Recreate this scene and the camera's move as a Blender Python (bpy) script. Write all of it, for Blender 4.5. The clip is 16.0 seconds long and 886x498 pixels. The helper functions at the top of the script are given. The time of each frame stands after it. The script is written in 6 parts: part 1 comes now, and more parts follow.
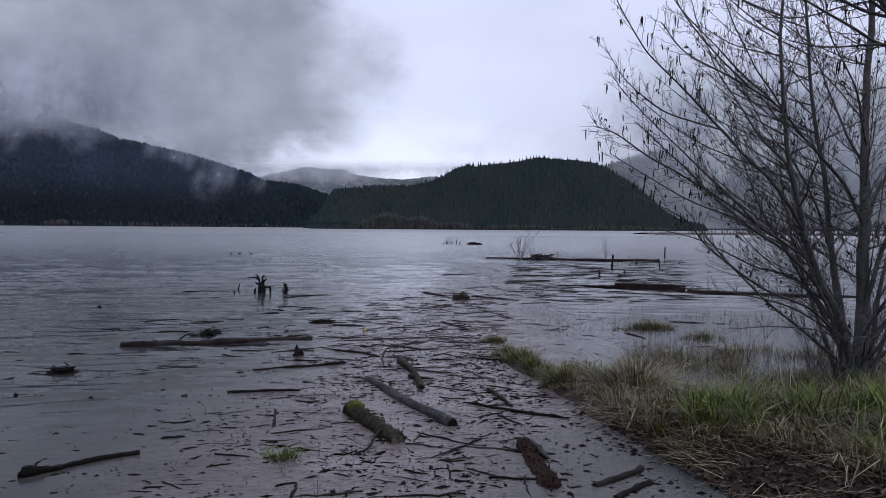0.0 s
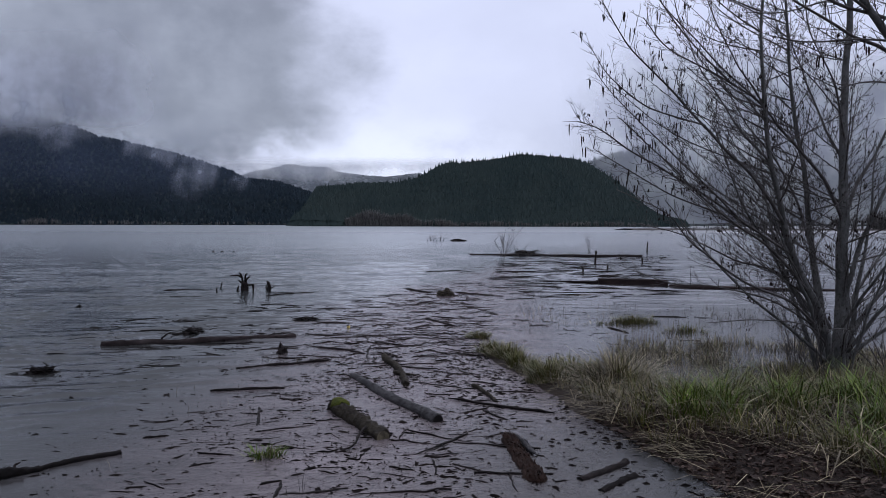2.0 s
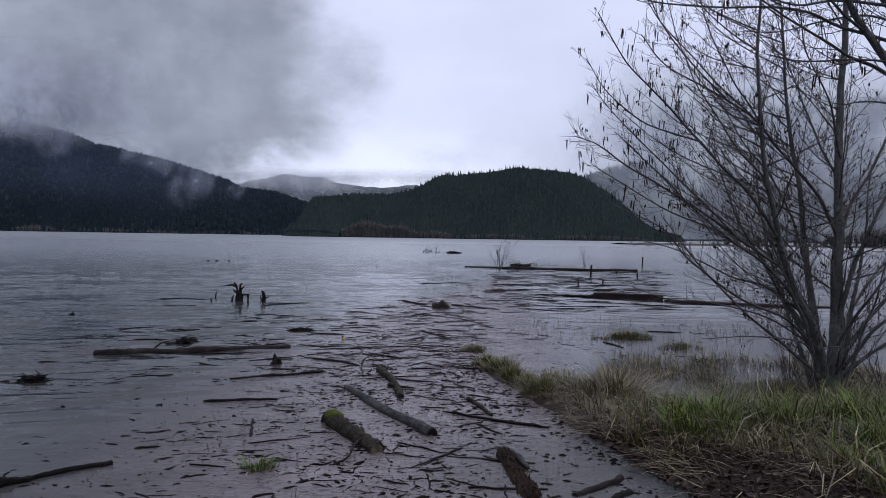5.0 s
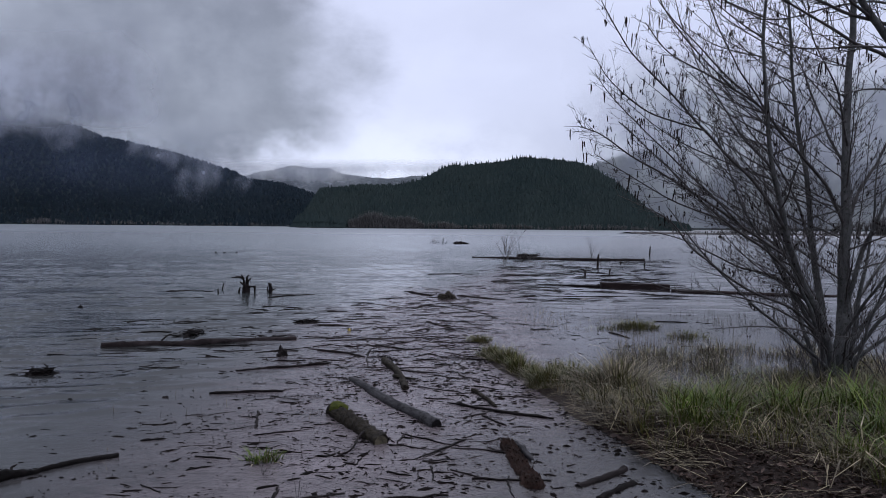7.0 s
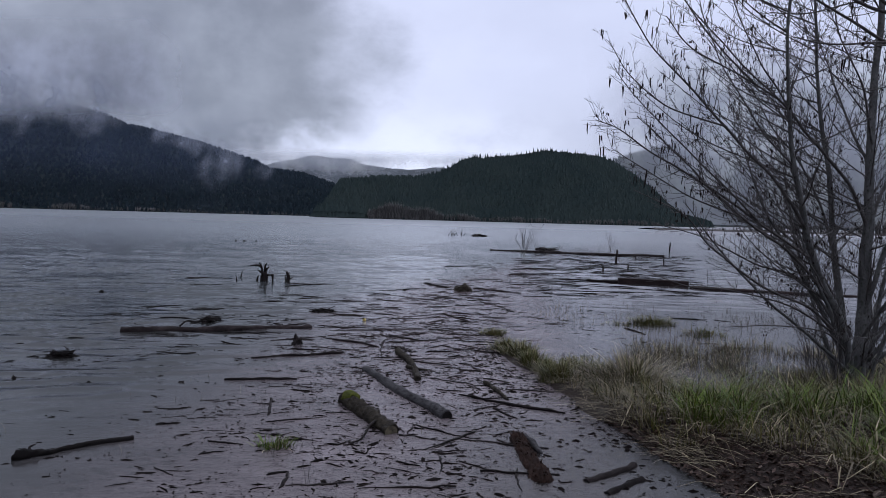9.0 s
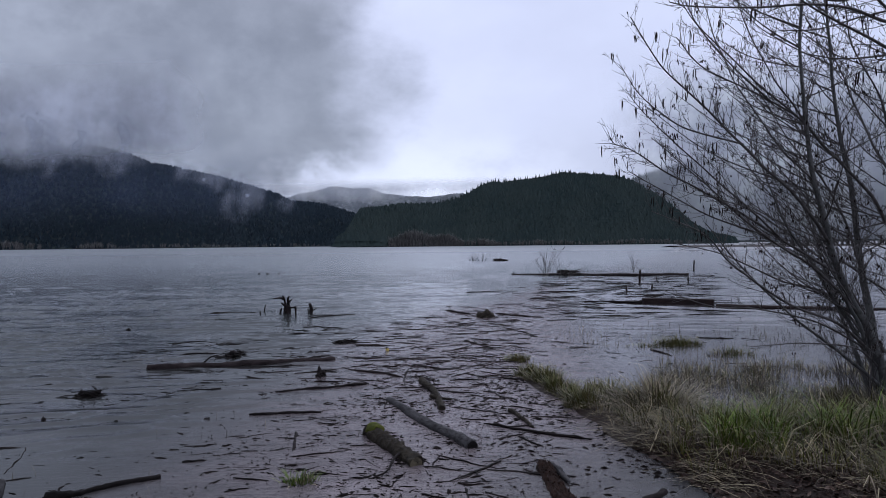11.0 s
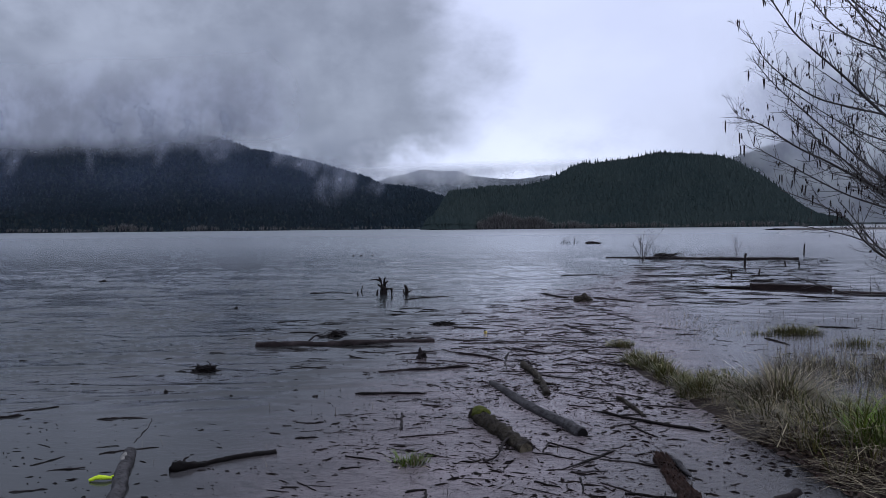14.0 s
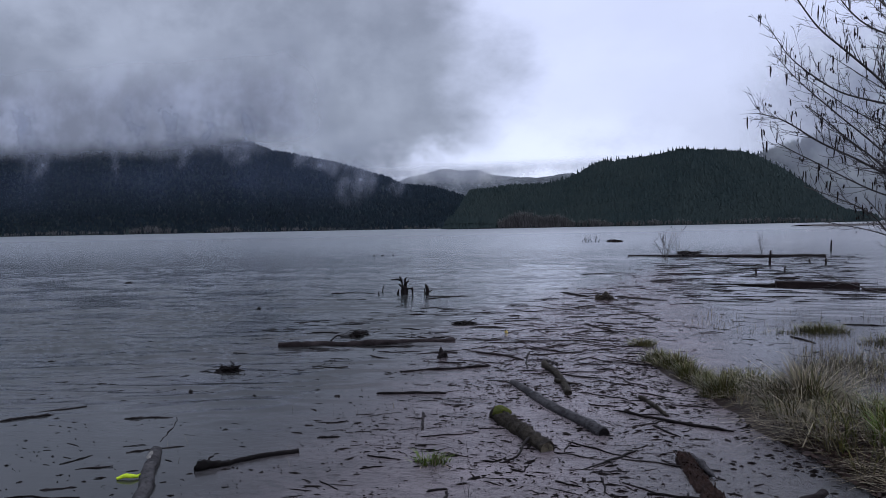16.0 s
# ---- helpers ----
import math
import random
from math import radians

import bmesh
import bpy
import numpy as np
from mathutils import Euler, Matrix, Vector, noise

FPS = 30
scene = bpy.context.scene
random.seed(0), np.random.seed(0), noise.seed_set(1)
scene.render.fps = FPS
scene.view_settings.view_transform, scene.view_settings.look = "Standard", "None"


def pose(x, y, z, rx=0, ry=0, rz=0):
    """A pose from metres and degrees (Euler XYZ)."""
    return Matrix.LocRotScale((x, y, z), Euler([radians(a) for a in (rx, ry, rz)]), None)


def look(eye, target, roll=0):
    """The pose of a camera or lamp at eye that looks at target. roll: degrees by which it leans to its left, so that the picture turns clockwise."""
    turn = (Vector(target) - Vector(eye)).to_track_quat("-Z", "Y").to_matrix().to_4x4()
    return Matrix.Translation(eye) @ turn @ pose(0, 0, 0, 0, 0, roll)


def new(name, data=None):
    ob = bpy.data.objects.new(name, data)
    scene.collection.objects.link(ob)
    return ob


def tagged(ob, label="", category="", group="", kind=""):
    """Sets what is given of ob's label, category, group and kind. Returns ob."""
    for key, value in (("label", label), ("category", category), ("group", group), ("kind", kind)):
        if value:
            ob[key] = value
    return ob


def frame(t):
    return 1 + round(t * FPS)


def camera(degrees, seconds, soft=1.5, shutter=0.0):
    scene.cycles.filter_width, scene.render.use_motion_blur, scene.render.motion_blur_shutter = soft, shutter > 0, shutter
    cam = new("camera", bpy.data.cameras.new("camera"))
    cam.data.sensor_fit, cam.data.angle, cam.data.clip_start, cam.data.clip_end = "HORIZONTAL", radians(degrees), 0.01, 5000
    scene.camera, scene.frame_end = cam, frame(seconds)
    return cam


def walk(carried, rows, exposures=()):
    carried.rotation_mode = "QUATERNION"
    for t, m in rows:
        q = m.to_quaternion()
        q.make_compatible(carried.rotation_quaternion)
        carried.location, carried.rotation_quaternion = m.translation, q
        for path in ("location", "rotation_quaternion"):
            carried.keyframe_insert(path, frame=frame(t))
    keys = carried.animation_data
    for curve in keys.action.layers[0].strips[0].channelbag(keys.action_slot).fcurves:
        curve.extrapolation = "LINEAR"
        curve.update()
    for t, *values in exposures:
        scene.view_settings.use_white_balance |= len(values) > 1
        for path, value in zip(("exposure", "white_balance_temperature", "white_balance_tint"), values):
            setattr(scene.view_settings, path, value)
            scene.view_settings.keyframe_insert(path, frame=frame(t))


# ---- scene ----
cam = camera(66.9, 16.0, soft=0.6)
PATH = [
    (0, (-0.009, 0.229, 1.509), (-0.007, 2.228, 1.446), 0.4),
    (0.5, (-0.019, 0.252, 1.494), (0.008, 2.251, 1.439), 0.6),
    (1, (-0.027, 0.214, 1.516), (0.03, 2.212, 1.454), 0.6),
    (1.5, (0.017, 0.196, 1.523), (0.082, 2.194, 1.456), 0.5),
    (2, (-0.012, 0.241, 1.5), (0.038, 2.239, 1.428), 0.1),
    (2.5, (-0.021, 0.228, 1.514), (0.047, 2.226, 1.444), 0.3),
    (3, (-0.008, 0.208, 1.54), (0.071, 2.206, 1.488), 0.6),
    (3.5, (0.004, 0.223, 1.52), (0.056, 2.221, 1.458), 0.7),
    (4, (-0.025, 0.243, 1.504), (0.044, 2.241, 1.452), 0.8),
    (6.3, (0.004, 0.242, 1.522), (0.043, 2.242, 1.489), 0.5),
    (6.5, (0.009, 0.23, 1.534), (0.05, 2.229, 1.474), 0.2),
    (7, (0.01, 0.253, 1.515), (0.052, 2.251, 1.45), 0.5),
    (7.5, (0.004, 0.233, 1.531), (0.037, 2.232, 1.467), 0.5),
    (8, (0.01, 0.245, 1.535), (0.037, 2.244, 1.47), 0.3),
    (8.5, (0.021, 0.238, 1.521), (0.031, 2.237, 1.459), 0.9),
    (8.7, (0.032, 0.25, 1.516), (0.021, 2.248, 1.421), 1.6),
    (10.8, (0.071, 0.233, 1.534), (0.001, 2.232, 1.536), -0.4),
    (11, (0.069, 0.24, 1.538), (-0.009, 2.239, 1.525), -0.6),
    (11.5, (0.043, 0.279, 1.531), (-0.117, 2.273, 1.523), -0.5),
    (12, (0.032, 0.293, 1.528), (-0.168, 2.283, 1.512), 0.4),
    (12.5, (-0.001, 0.295, 1.533), (-0.257, 2.278, 1.527), 0.3),
    (13, (-0.084, 0.307, 1.509), (-0.353, 2.289, 1.499), 0.5),
    (13.5, (-0.107, 0.356, 1.51), (-0.442, 2.327, 1.464), -0.4),
    (14, (-0.087, 0.333, 1.531), (-0.427, 2.303, 1.469), -0.6),
    (14.5, (-0.088, 0.34, 1.524), (-0.483, 2.3, 1.48), -1.5),
    (15, (-0.077, 0.341, 1.531), (-0.466, 2.303, 1.493), -2.0),
    (15.5, (-0.072, 0.34, 1.526), (-0.46, 2.301, 1.452), -1.3),
    (16, (-0.076, 0.323, 1.536), (-0.477, 2.282, 1.473), -1.1),
]
walk(cam, [(t, look(eye, target, roll)) for t, eye, target, roll in PATH],
     [(0, 0.10, 6250, 11), (8.5, 0.07, 6210, 11), (13.5, 0.08, 6020, 11), (16, 0.08, 6020, 11)])

# ---- sky, sun ----
world = bpy.data.worlds.new("overcast_sky")
scene.world = world
world.use_nodes = True
wt = world.node_tree
wt.nodes.clear()


def wn(kind, **props):
    n = wt.nodes.new(kind)
    for k, v in props.items():
        if k == "operation":
            n.operation = v
        elif k == "blend_type":
            n.blend_type = v
        elif k == "interpolation_type":
            n.interpolation_type = v
    return n


def wmath(op, a, b=None, c=None):
    n = wn("ShaderNodeMath", operation=op)
    for i, v in enumerate((a, b, c)):
        if v is None:
            continue
        if isinstance(v, (int, float)):
            n.inputs[i].default_value = v
        else:
            wt.links.new(v, n.inputs[i])
    return n.outputs[0]


def wstep(v, lo, hi):
    n = wn("ShaderNodeMapRange", interpolation_type="SMOOTHSTEP")
    wt.links.new(v, n.inputs[0])
    n.inputs[1].default_value, n.inputs[2].default_value = lo, hi
    return n.outputs[0]


def wmix(f, a, b):
    n = wn("ShaderNodeMixRGB")
    for i, v in enumerate((f, a, b)):
        if isinstance(v, tuple):
            n.inputs[i].default_value = (*v, 1)
        elif isinstance(v, (int, float)):
            n.inputs[i].default_value = v
        else:
            wt.links.new(v, n.inputs[i])
    return n.outputs[0]


def wnoise(vec, scale, detail, rough=0.55, stretch=(1, 1, 1), shift=(0, 0, 0)):
    mp = wn("ShaderNodeMapping")
    mp.inputs["Scale"].default_value = stretch
    mp.inputs["Location"].default_value = shift
    wt.links.new(vec, mp.inputs["Vector"])
    n = wn("ShaderNodeTexNoise")
    wt.links.new(mp.outputs[0], n.inputs["Vector"])
    n.inputs["Scale"].default_value, n.inputs["Detail"].default_value, n.inputs["Roughness"].default_value = scale, detail, rough
    return n.outputs[0]


tc = wn("ShaderNodeTexCoord")
way = tc.outputs["Generated"]
sep = wn("ShaderNodeSeparateXYZ")
wt.links.new(way, sep.inputs[0])
wx, wz = sep.outputs[0], sep.outputs[2]
n_mid = wnoise(way, 6.0, 6, 0.55, (1, 1, 1.6), (3, 1, 2))
n_puff = wnoise(way, 4.6, 7, 0.56, (1, 1, 1.25), (5.2, 0.3, 1.1))
n_fine = wnoise(way, 14.0, 6, 0.6, (1, 1, 1.3), (2, 5, 3))
n_soft = wnoise(way, 2.6, 5, 0.5, (1, 1, 1.9), (1, 7, 0))
# the dark rain cloud on the west half, its ragged edge and its lifted base
edge = wmath("ADD", wx, wmath("MULTIPLY", wmath("SUBTRACT", n_mid, 0.5), 0.26))
west = wstep(edge, -0.055, -0.205)
base = wmath("ADD", wz, wmath("MULTIPLY", wmath("SUBTRACT", n_mid, 0.5), 0.17))
base = wmath("ADD", wmath("ADD", base, wmath("MULTIPLY", wx, -0.26)), wmath("MULTIPLY", wmath("SUBTRACT", n_fine, 0.5), 0.10))
lift = wstep(base, 0.125, 0.19)
dark = wmath("MULTIPLY", west, lift)
dark_col = wmix(wstep(n_puff, 0.38, 0.66), (0.225, 0.243, 0.30), (0.385, 0.412, 0.495))
dark_col = wmix(wmath("MULTIPLY", wstep(wmath("ADD", wx, wmath("MULTIPLY", n_puff, 0.5)), -0.22, 0.12), 0.45), dark_col, (0.25, 0.268, 0.325))
dark_col = wmix(wmath("MULTIPLY", wstep(wz, 0.26, 0.46), 0.6), dark_col, (0.385, 0.405, 0.475))
light_col = wmix(wstep(n_soft, 0.30, 0.70), (0.60, 0.63, 0.80), (0.70, 0.735, 0.92))
low = wmath("MULTIPLY", wstep(wz, 0.12, 0.04), wstep(wx, 0.1, 0.35))
light_col = wmix(wmath("MULTIPLY", wstep(wx, 0.34, 0.75), 0.35), light_col, (0.36, 0.378, 0.47))
light_col = wmix(wmath("MULTIPLY", wmath("MULTIPLY", wstep(wz, 0.24, 0.10), wstep(wx, -0.06, 0.14)), 0.62), light_col, (0.46, 0.485, 0.61))
light_col = wmix(low, light_col, (0.27, 0.285, 0.35))
gap = wmath("MULTIPLY", wstep(wz, 0.20, 0.10), wmath("MULTIPLY", wstep(wx, -0.42, -0.2), wstep(wx, 0.25, 0.0)))
light_col = wmix(wmath("MULTIPLY", gap, wstep(n_mid, 0.30, 0.62)), light_col, (0.80, 0.84, 1.01))
cloud = wmix(dark, light_col, dark_col)
cloud = wmix(wstep(wz, 0.38, 0.80), cloud, wmix(wstep(wx, -0.55, 0.25), (0.68, 0.72, 0.86), (1.14, 1.19, 1.38)))
skytex = wn("ShaderNodeTexSky")
skytex.sky_type = "NISHITA"
skytex.sun_disc = False
skytex.sun_elevation, skytex.sun_rotation = radians(55), radians(20)
veil = wn("ShaderNodeMixRGB")
veil.inputs[0].default_value = 0.006
wt.links.new(cloud, veil.inputs[1])
wt.links.new(skytex.outputs[0], veil.inputs[2])
bg = wn("ShaderNodeBackground")
wt.links.new(veil.outputs[0], bg.inputs[0])
bg.inputs[1].default_value = 1.0
wout = wn("ShaderNodeOutputWorld")
wt.links.new(bg.outputs[0], wout.inputs[0])

sun = new("sun", bpy.data.lights.new("sun", "SUN"))
sun.data.energy, sun.data.angle, sun.data.color = 0.5, radians(50), (1.0, 0.97, 0.94)
sun.matrix_world = look((0, 0, 0), (-0.2, -0.55, -0.82))


# ---- materials ----
def nodes_of(name):
    m = bpy.data.materials.new(name)
    m.use_nodes = True
    t = m.node_tree
    return m, t, t.nodes["Principled BSDF"]


def link(t, a, b):
    t.links.new(a, b)


def put(t, socket, v):
    if isinstance(v, (int, float)):
        socket.default_value = v
    elif isinstance(v, tuple):
        socket.default_value = v if len(v) == len(socket.default_value) else (*v, 1)
    else:
        t.links.new(v, socket)


def mnoise(t, scale, detail=4, rough=0.6, stretch=(1, 1, 1), space="Object"):
    c = t.nodes.new("ShaderNodeTexCoord")
    mp = t.nodes.new("ShaderNodeMapping")
    mp.inputs["Scale"].default_value = stretch
    n = t.nodes.new("ShaderNodeTexNoise")
    link(t, c.outputs[space], mp.inputs[0])
    link(t, mp.outputs[0], n.inputs["Vector"])
    n.inputs["Scale"].default_value, n.inputs["Detail"].default_value, n.inputs["Roughness"].default_value = scale, detail, rough
    return n.outputs[0]


def mstep(t, v, lo, hi, a=0.0, b=1.0):
    n = t.nodes.new("ShaderNodeMapRange")
    n.interpolation_type = "SMOOTHSTEP"
    link(t, v, n.inputs[0])
    for i, x in enumerate((lo, hi, a, b)):
        n.inputs[i + 1].default_value = x
    return n.outputs[0]


def mmath(t, op, a, b):
    n = t.nodes.new("ShaderNodeMath")
    n.operation = op
    put(t, n.inputs[0], a)
    put(t, n.inputs[1], b)
    return n.outputs[0]


def mmix(t, f, a, b):
    n = t.nodes.new("ShaderNodeMixRGB")
    put(t, n.inputs[0], f)
    put(t, n.inputs[1], a)
    put(t, n.inputs[2], b)
    return n.outputs[0]


def mbump(t, bsdf, height, strength, distance):
    n = t.nodes.new("ShaderNodeBump")
    n.inputs["Strength"].default_value, n.inputs["Distance"].default_value = strength, distance
    link(t, height, n.inputs["Height"])
    link(t, n.outputs[0], bsdf.inputs["Normal"])


def grainy(name, c1, c2, c3, scale, rough=0.8, bump=0.4, depth=0.01, stretch=(1, 1, 1), vary="", fine=6.0, spread=(0.55, 1.5), gloss=0.12):
    """Two-scale mottled surface: c1 and c2 by broad stains, c3 in fine grain. vary: island or object."""
    m, t, b = nodes_of(name)
    broad = mnoise(t, scale, 5, 0.6, stretch)
    grain = mnoise(t, scale * fine, 6, 0.65, stretch)
    col = mmix(t, mstep(t, broad, 0.35, 0.65), c1, c2)
    col = mmix(t, mstep(t, grain, 0.48, 0.72), col, c3)
    if vary:
        if vary == "island":
            g = t.nodes.new("ShaderNodeNewGeometry")
            r = g.outputs["Random Per Island"]
        else:
            g = t.nodes.new("ShaderNodeObjectInfo")
            r = g.outputs["Random"]
        hs = t.nodes.new("ShaderNodeHueSaturation")
        link(t, col, hs.inputs["Color"])
        link(t, mstep(t, r, 0, 1, *spread), hs.inputs["Value"])
        col = hs.outputs[0]
    link(t, col, b.inputs["Base Color"])
    link(t, mstep(t, grain, 0.3, 0.7, rough - 0.12, rough + 0.1), b.inputs["Roughness"])
    b.inputs["Specular IOR Level"].default_value = gloss
    mbump(t, b, mmath(t, "ADD", grain, broad), bump, depth)
    return m


def blade_mat(name, ramp, rough=0.6, soft=0.25):
    """Leafy blades: each blade takes its own colour out of a ramp."""
    m, t, b = nodes_of(name)
    g = t.nodes.new("ShaderNodeNewGeometry")
    cr = t.nodes.new("ShaderNodeValToRGB")
    while len(cr.color_ramp.elements) < len(ramp):
        cr.color_ramp.elements.new(0.5)
    for e, (p, c) in zip(cr.color_ramp.elements, ramp):
        e.position, e.color = p, (*c, 1)
    link(t, g.outputs["Random Per Island"], cr.inputs[0])
    patch = mnoise(t, 3.0, 3)
    hs = t.nodes.new("ShaderNodeHueSaturation")
    link(t, cr.outputs[0], hs.inputs["Color"])
    link(t, mstep(t, patch, 0.3, 0.7, 0.7, 1.25), hs.inputs["Value"])
    link(t, hs.outputs[0], b.inputs["Base Color"])
    b.inputs["Roughness"].default_value = rough
    b.inputs["Specular IOR Level"].default_value = 0.3
    return m


def water_mat():
    m, t, b = nodes_of("lake_water")
    c = t.nodes.new("ShaderNodeTexCoord")
    s = t.nodes.new("ShaderNodeSeparateXYZ")
    link(t, c.outputs["Object"], s.inputs[0])
    x, y = s.outputs[0], s.outputs[1]
    # silty calm water held behind the raft of driftwood
    rim = mmath(t, "MAXIMUM", mmath(t, "ADD", mmath(t, "MULTIPLY", x, 0.5), 14.0), mmath(t, "ADD", mmath(t, "MULTIPLY", x, 2.9), 18.0))
    rim = mmath(t, "MINIMUM", rim, mmath(t, "ADD", mmath(t, "MULTIPLY", x, 4.0), 29.4))
    blot = mnoise(t, 0.35, 5, 0.6)
    d = mmath(t, "SUBTRACT", y, rim)
    d = mmath(t, "ADD", d, mmath(t, "MULTIPLY", mmath(t, "SUBTRACT", blot, 0.5), 9.0))
    silt = mstep(t, d, 1.0, -3.0)
    clear = mstep(t, mmath(t, "SUBTRACT", x, mmath(t, "MULTIPLY", y, 0.10)), 0.3, 1.2)
    silt = mmath(t, "MULTIPLY", silt, mstep(t, x, -2.9, -0.3, 0.10, 1.0))
    silt = mmath(t, "MULTIPLY", silt, mmath(t, "SUBTRACT", 1.0, mmath(t, "MULTIPLY", clear, 0.7)))
    swirl = mnoise(t, 1.3, 6, 0.65, (0.7, 1.6, 1))
    silt_col = mmix(t, mstep(t, swirl, 0.35, 0.68), (0.098, 0.080, 0.084), (0.160, 0.132, 0.139))
    # pale grey far out: the sky's reflection put into the base colour
    lake_sheen_col = mmix(t, mstep(t, blot, 0.3, 0.7), (0.150, 0.163, 0.176), (0.175, 0.189, 0.203))
    lake_sheen_col = mmix(t, mstep(t, y, 9.0, 42.0), (0.018, 0.0205, 0.020), lake_sheen_col)
    mat1 = mnoise(t, 1.0, 6, 0.72, (9.0, 17.0, 1))
    mat2 = mnoise(t, 0.9, 4, 0.6)
    matted = mmath(t, "MULTIPLY", mstep(t, mat1, 0.52, 0.60), mstep(t, mat2, 0.40, 0.60, 0.25, 1.0))
    matted = mmath(t, "MULTIPLY", matted, mstep(t, x, -3.5, -0.8, 0.15, 0.55))
    matted = mmath(t, "MULTIPLY", matted, mstep(t, y, 8.0, 13.0, 1.0, 0.15))
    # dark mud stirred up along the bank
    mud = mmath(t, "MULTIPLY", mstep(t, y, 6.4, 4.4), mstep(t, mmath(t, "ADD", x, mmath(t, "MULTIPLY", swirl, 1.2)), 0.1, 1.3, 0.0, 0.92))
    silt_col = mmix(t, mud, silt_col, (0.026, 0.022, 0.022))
    silt_col = mmix(t, matted, silt_col, (0.020, 0.016, 0.015))
    link(t, mmix(t, silt, lake_sheen_col, silt_col), b.inputs["Base Color"])
    b.inputs["IOR"].default_value = 1.33
    speck = mnoise(t, 9.0, 5, 0.7)
    film = mmath(t, "MULTIPLY", silt, mmath(t, "ADD", mstep(t, speck, 0.45, 0.75, 0.02, 0.12), mmath(t, "MULTIPLY", matted, 0.15)))
    chop = mmath(t, "ADD", mstep(t, y, 16.0, 70.0, 0.0, 0.16), mstep(t, y, 60.0, 320.0, 0.0, 0.14))
    link(t, mmath(t, "ADD", mmath(t, "ADD", film, chop), 0.08), b.inputs["Roughness"])
    # wind ripples, crests across the view, at three sizes
    w2 = mnoise(t, 1.0, 3, 0.6, (2.0, 7.0, 1))
    w3 = mnoise(t, 1.0, 2, 0.5, (9.0, 22.0, 1))
    h = mmath(t, "ADD", mmath(t, "MULTIPLY", w2, 0.28), mmath(t, "MULTIPLY", w3, 0.10))
    calm = mstep(t, silt, 0.0, 1.0, 1.0, 0.16)
    shore = mmath(t, "MAXIMUM", mstep(t, y, 9.0, 15.0, 0.16, 1.0), mstep(t, x, -3.8, -5.5, 0.0, 1.0))
    h = mmath(t, "MULTIPLY", mmath(t, "MULTIPLY", h, mstep(t, y, 14.0, 34.0, 0.55, 1.0)), mmath(t, "MINIMUM", calm, shore))
    h = mmath(t, "ADD", h, mmath(t, "MULTIPLY", mmath(t, "MULTIPLY", silt, mnoise(t, 13.0, 6, 0.7, (0.9, 1.1, 1))), 0.15))
    mbump(t, b, h, 1.0, 0.07)
    return m


def mist_mat(name, colour, z0, z1, amount, scale, floor=0.0, x_in=None, x_out=None, ragged=0.9, top=None):
    """Cloud and haze sheets: scattering vapour of the given colour, thicker from height z0 up to z1; it thins out
    between x_in and x_out.
    """
    m = bpy.data.materials.new(name)
    m.use_nodes = True
    t = m.node_tree
    t.nodes.clear()
    c = t.nodes.new("ShaderNodeTexCoord")
    s = t.nodes.new("ShaderNodeSeparateXYZ")
    link(t, c.outputs["Object"], s.inputs[0])
    x, z = s.outputs[0], s.outputs[2]
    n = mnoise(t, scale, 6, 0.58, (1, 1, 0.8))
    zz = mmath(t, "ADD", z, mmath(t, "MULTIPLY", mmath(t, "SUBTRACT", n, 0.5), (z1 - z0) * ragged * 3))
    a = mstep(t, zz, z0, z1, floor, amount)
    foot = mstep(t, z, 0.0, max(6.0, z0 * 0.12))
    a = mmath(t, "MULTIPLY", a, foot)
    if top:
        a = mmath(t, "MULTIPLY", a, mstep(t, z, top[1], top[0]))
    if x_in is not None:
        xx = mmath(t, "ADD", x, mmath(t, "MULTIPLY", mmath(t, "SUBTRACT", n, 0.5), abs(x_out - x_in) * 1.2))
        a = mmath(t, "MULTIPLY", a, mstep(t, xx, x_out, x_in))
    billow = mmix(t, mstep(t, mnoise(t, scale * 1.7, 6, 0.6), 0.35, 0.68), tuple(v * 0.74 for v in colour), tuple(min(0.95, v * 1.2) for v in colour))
    d = t.nodes.new("ShaderNodeBsdfDiffuse")
    link(t, billow, d.inputs[0])
    tl = t.nodes.new("ShaderNodeBsdfTranslucent")
    link(t, billow, tl.inputs[0])
    mx = t.nodes.new("ShaderNodeMixShader")
    mx.inputs[0].default_value = 0.5
    link(t, d.outputs[0], mx.inputs[1])
    link(t, tl.outputs[0], mx.inputs[2])
    tr = t.nodes.new("ShaderNodeBsdfTransparent")
    out = t.nodes.new("ShaderNodeOutputMaterial")
    mix2 = t.nodes.new("ShaderNodeMixShader")
    link(t, a, mix2.inputs[0])
    link(t, tr.outputs[0], mix2.inputs[1])
    link(t, mx.outputs[0], mix2.inputs[2])
    link(t, mix2.outputs[0], out.inputs[0])
    return m


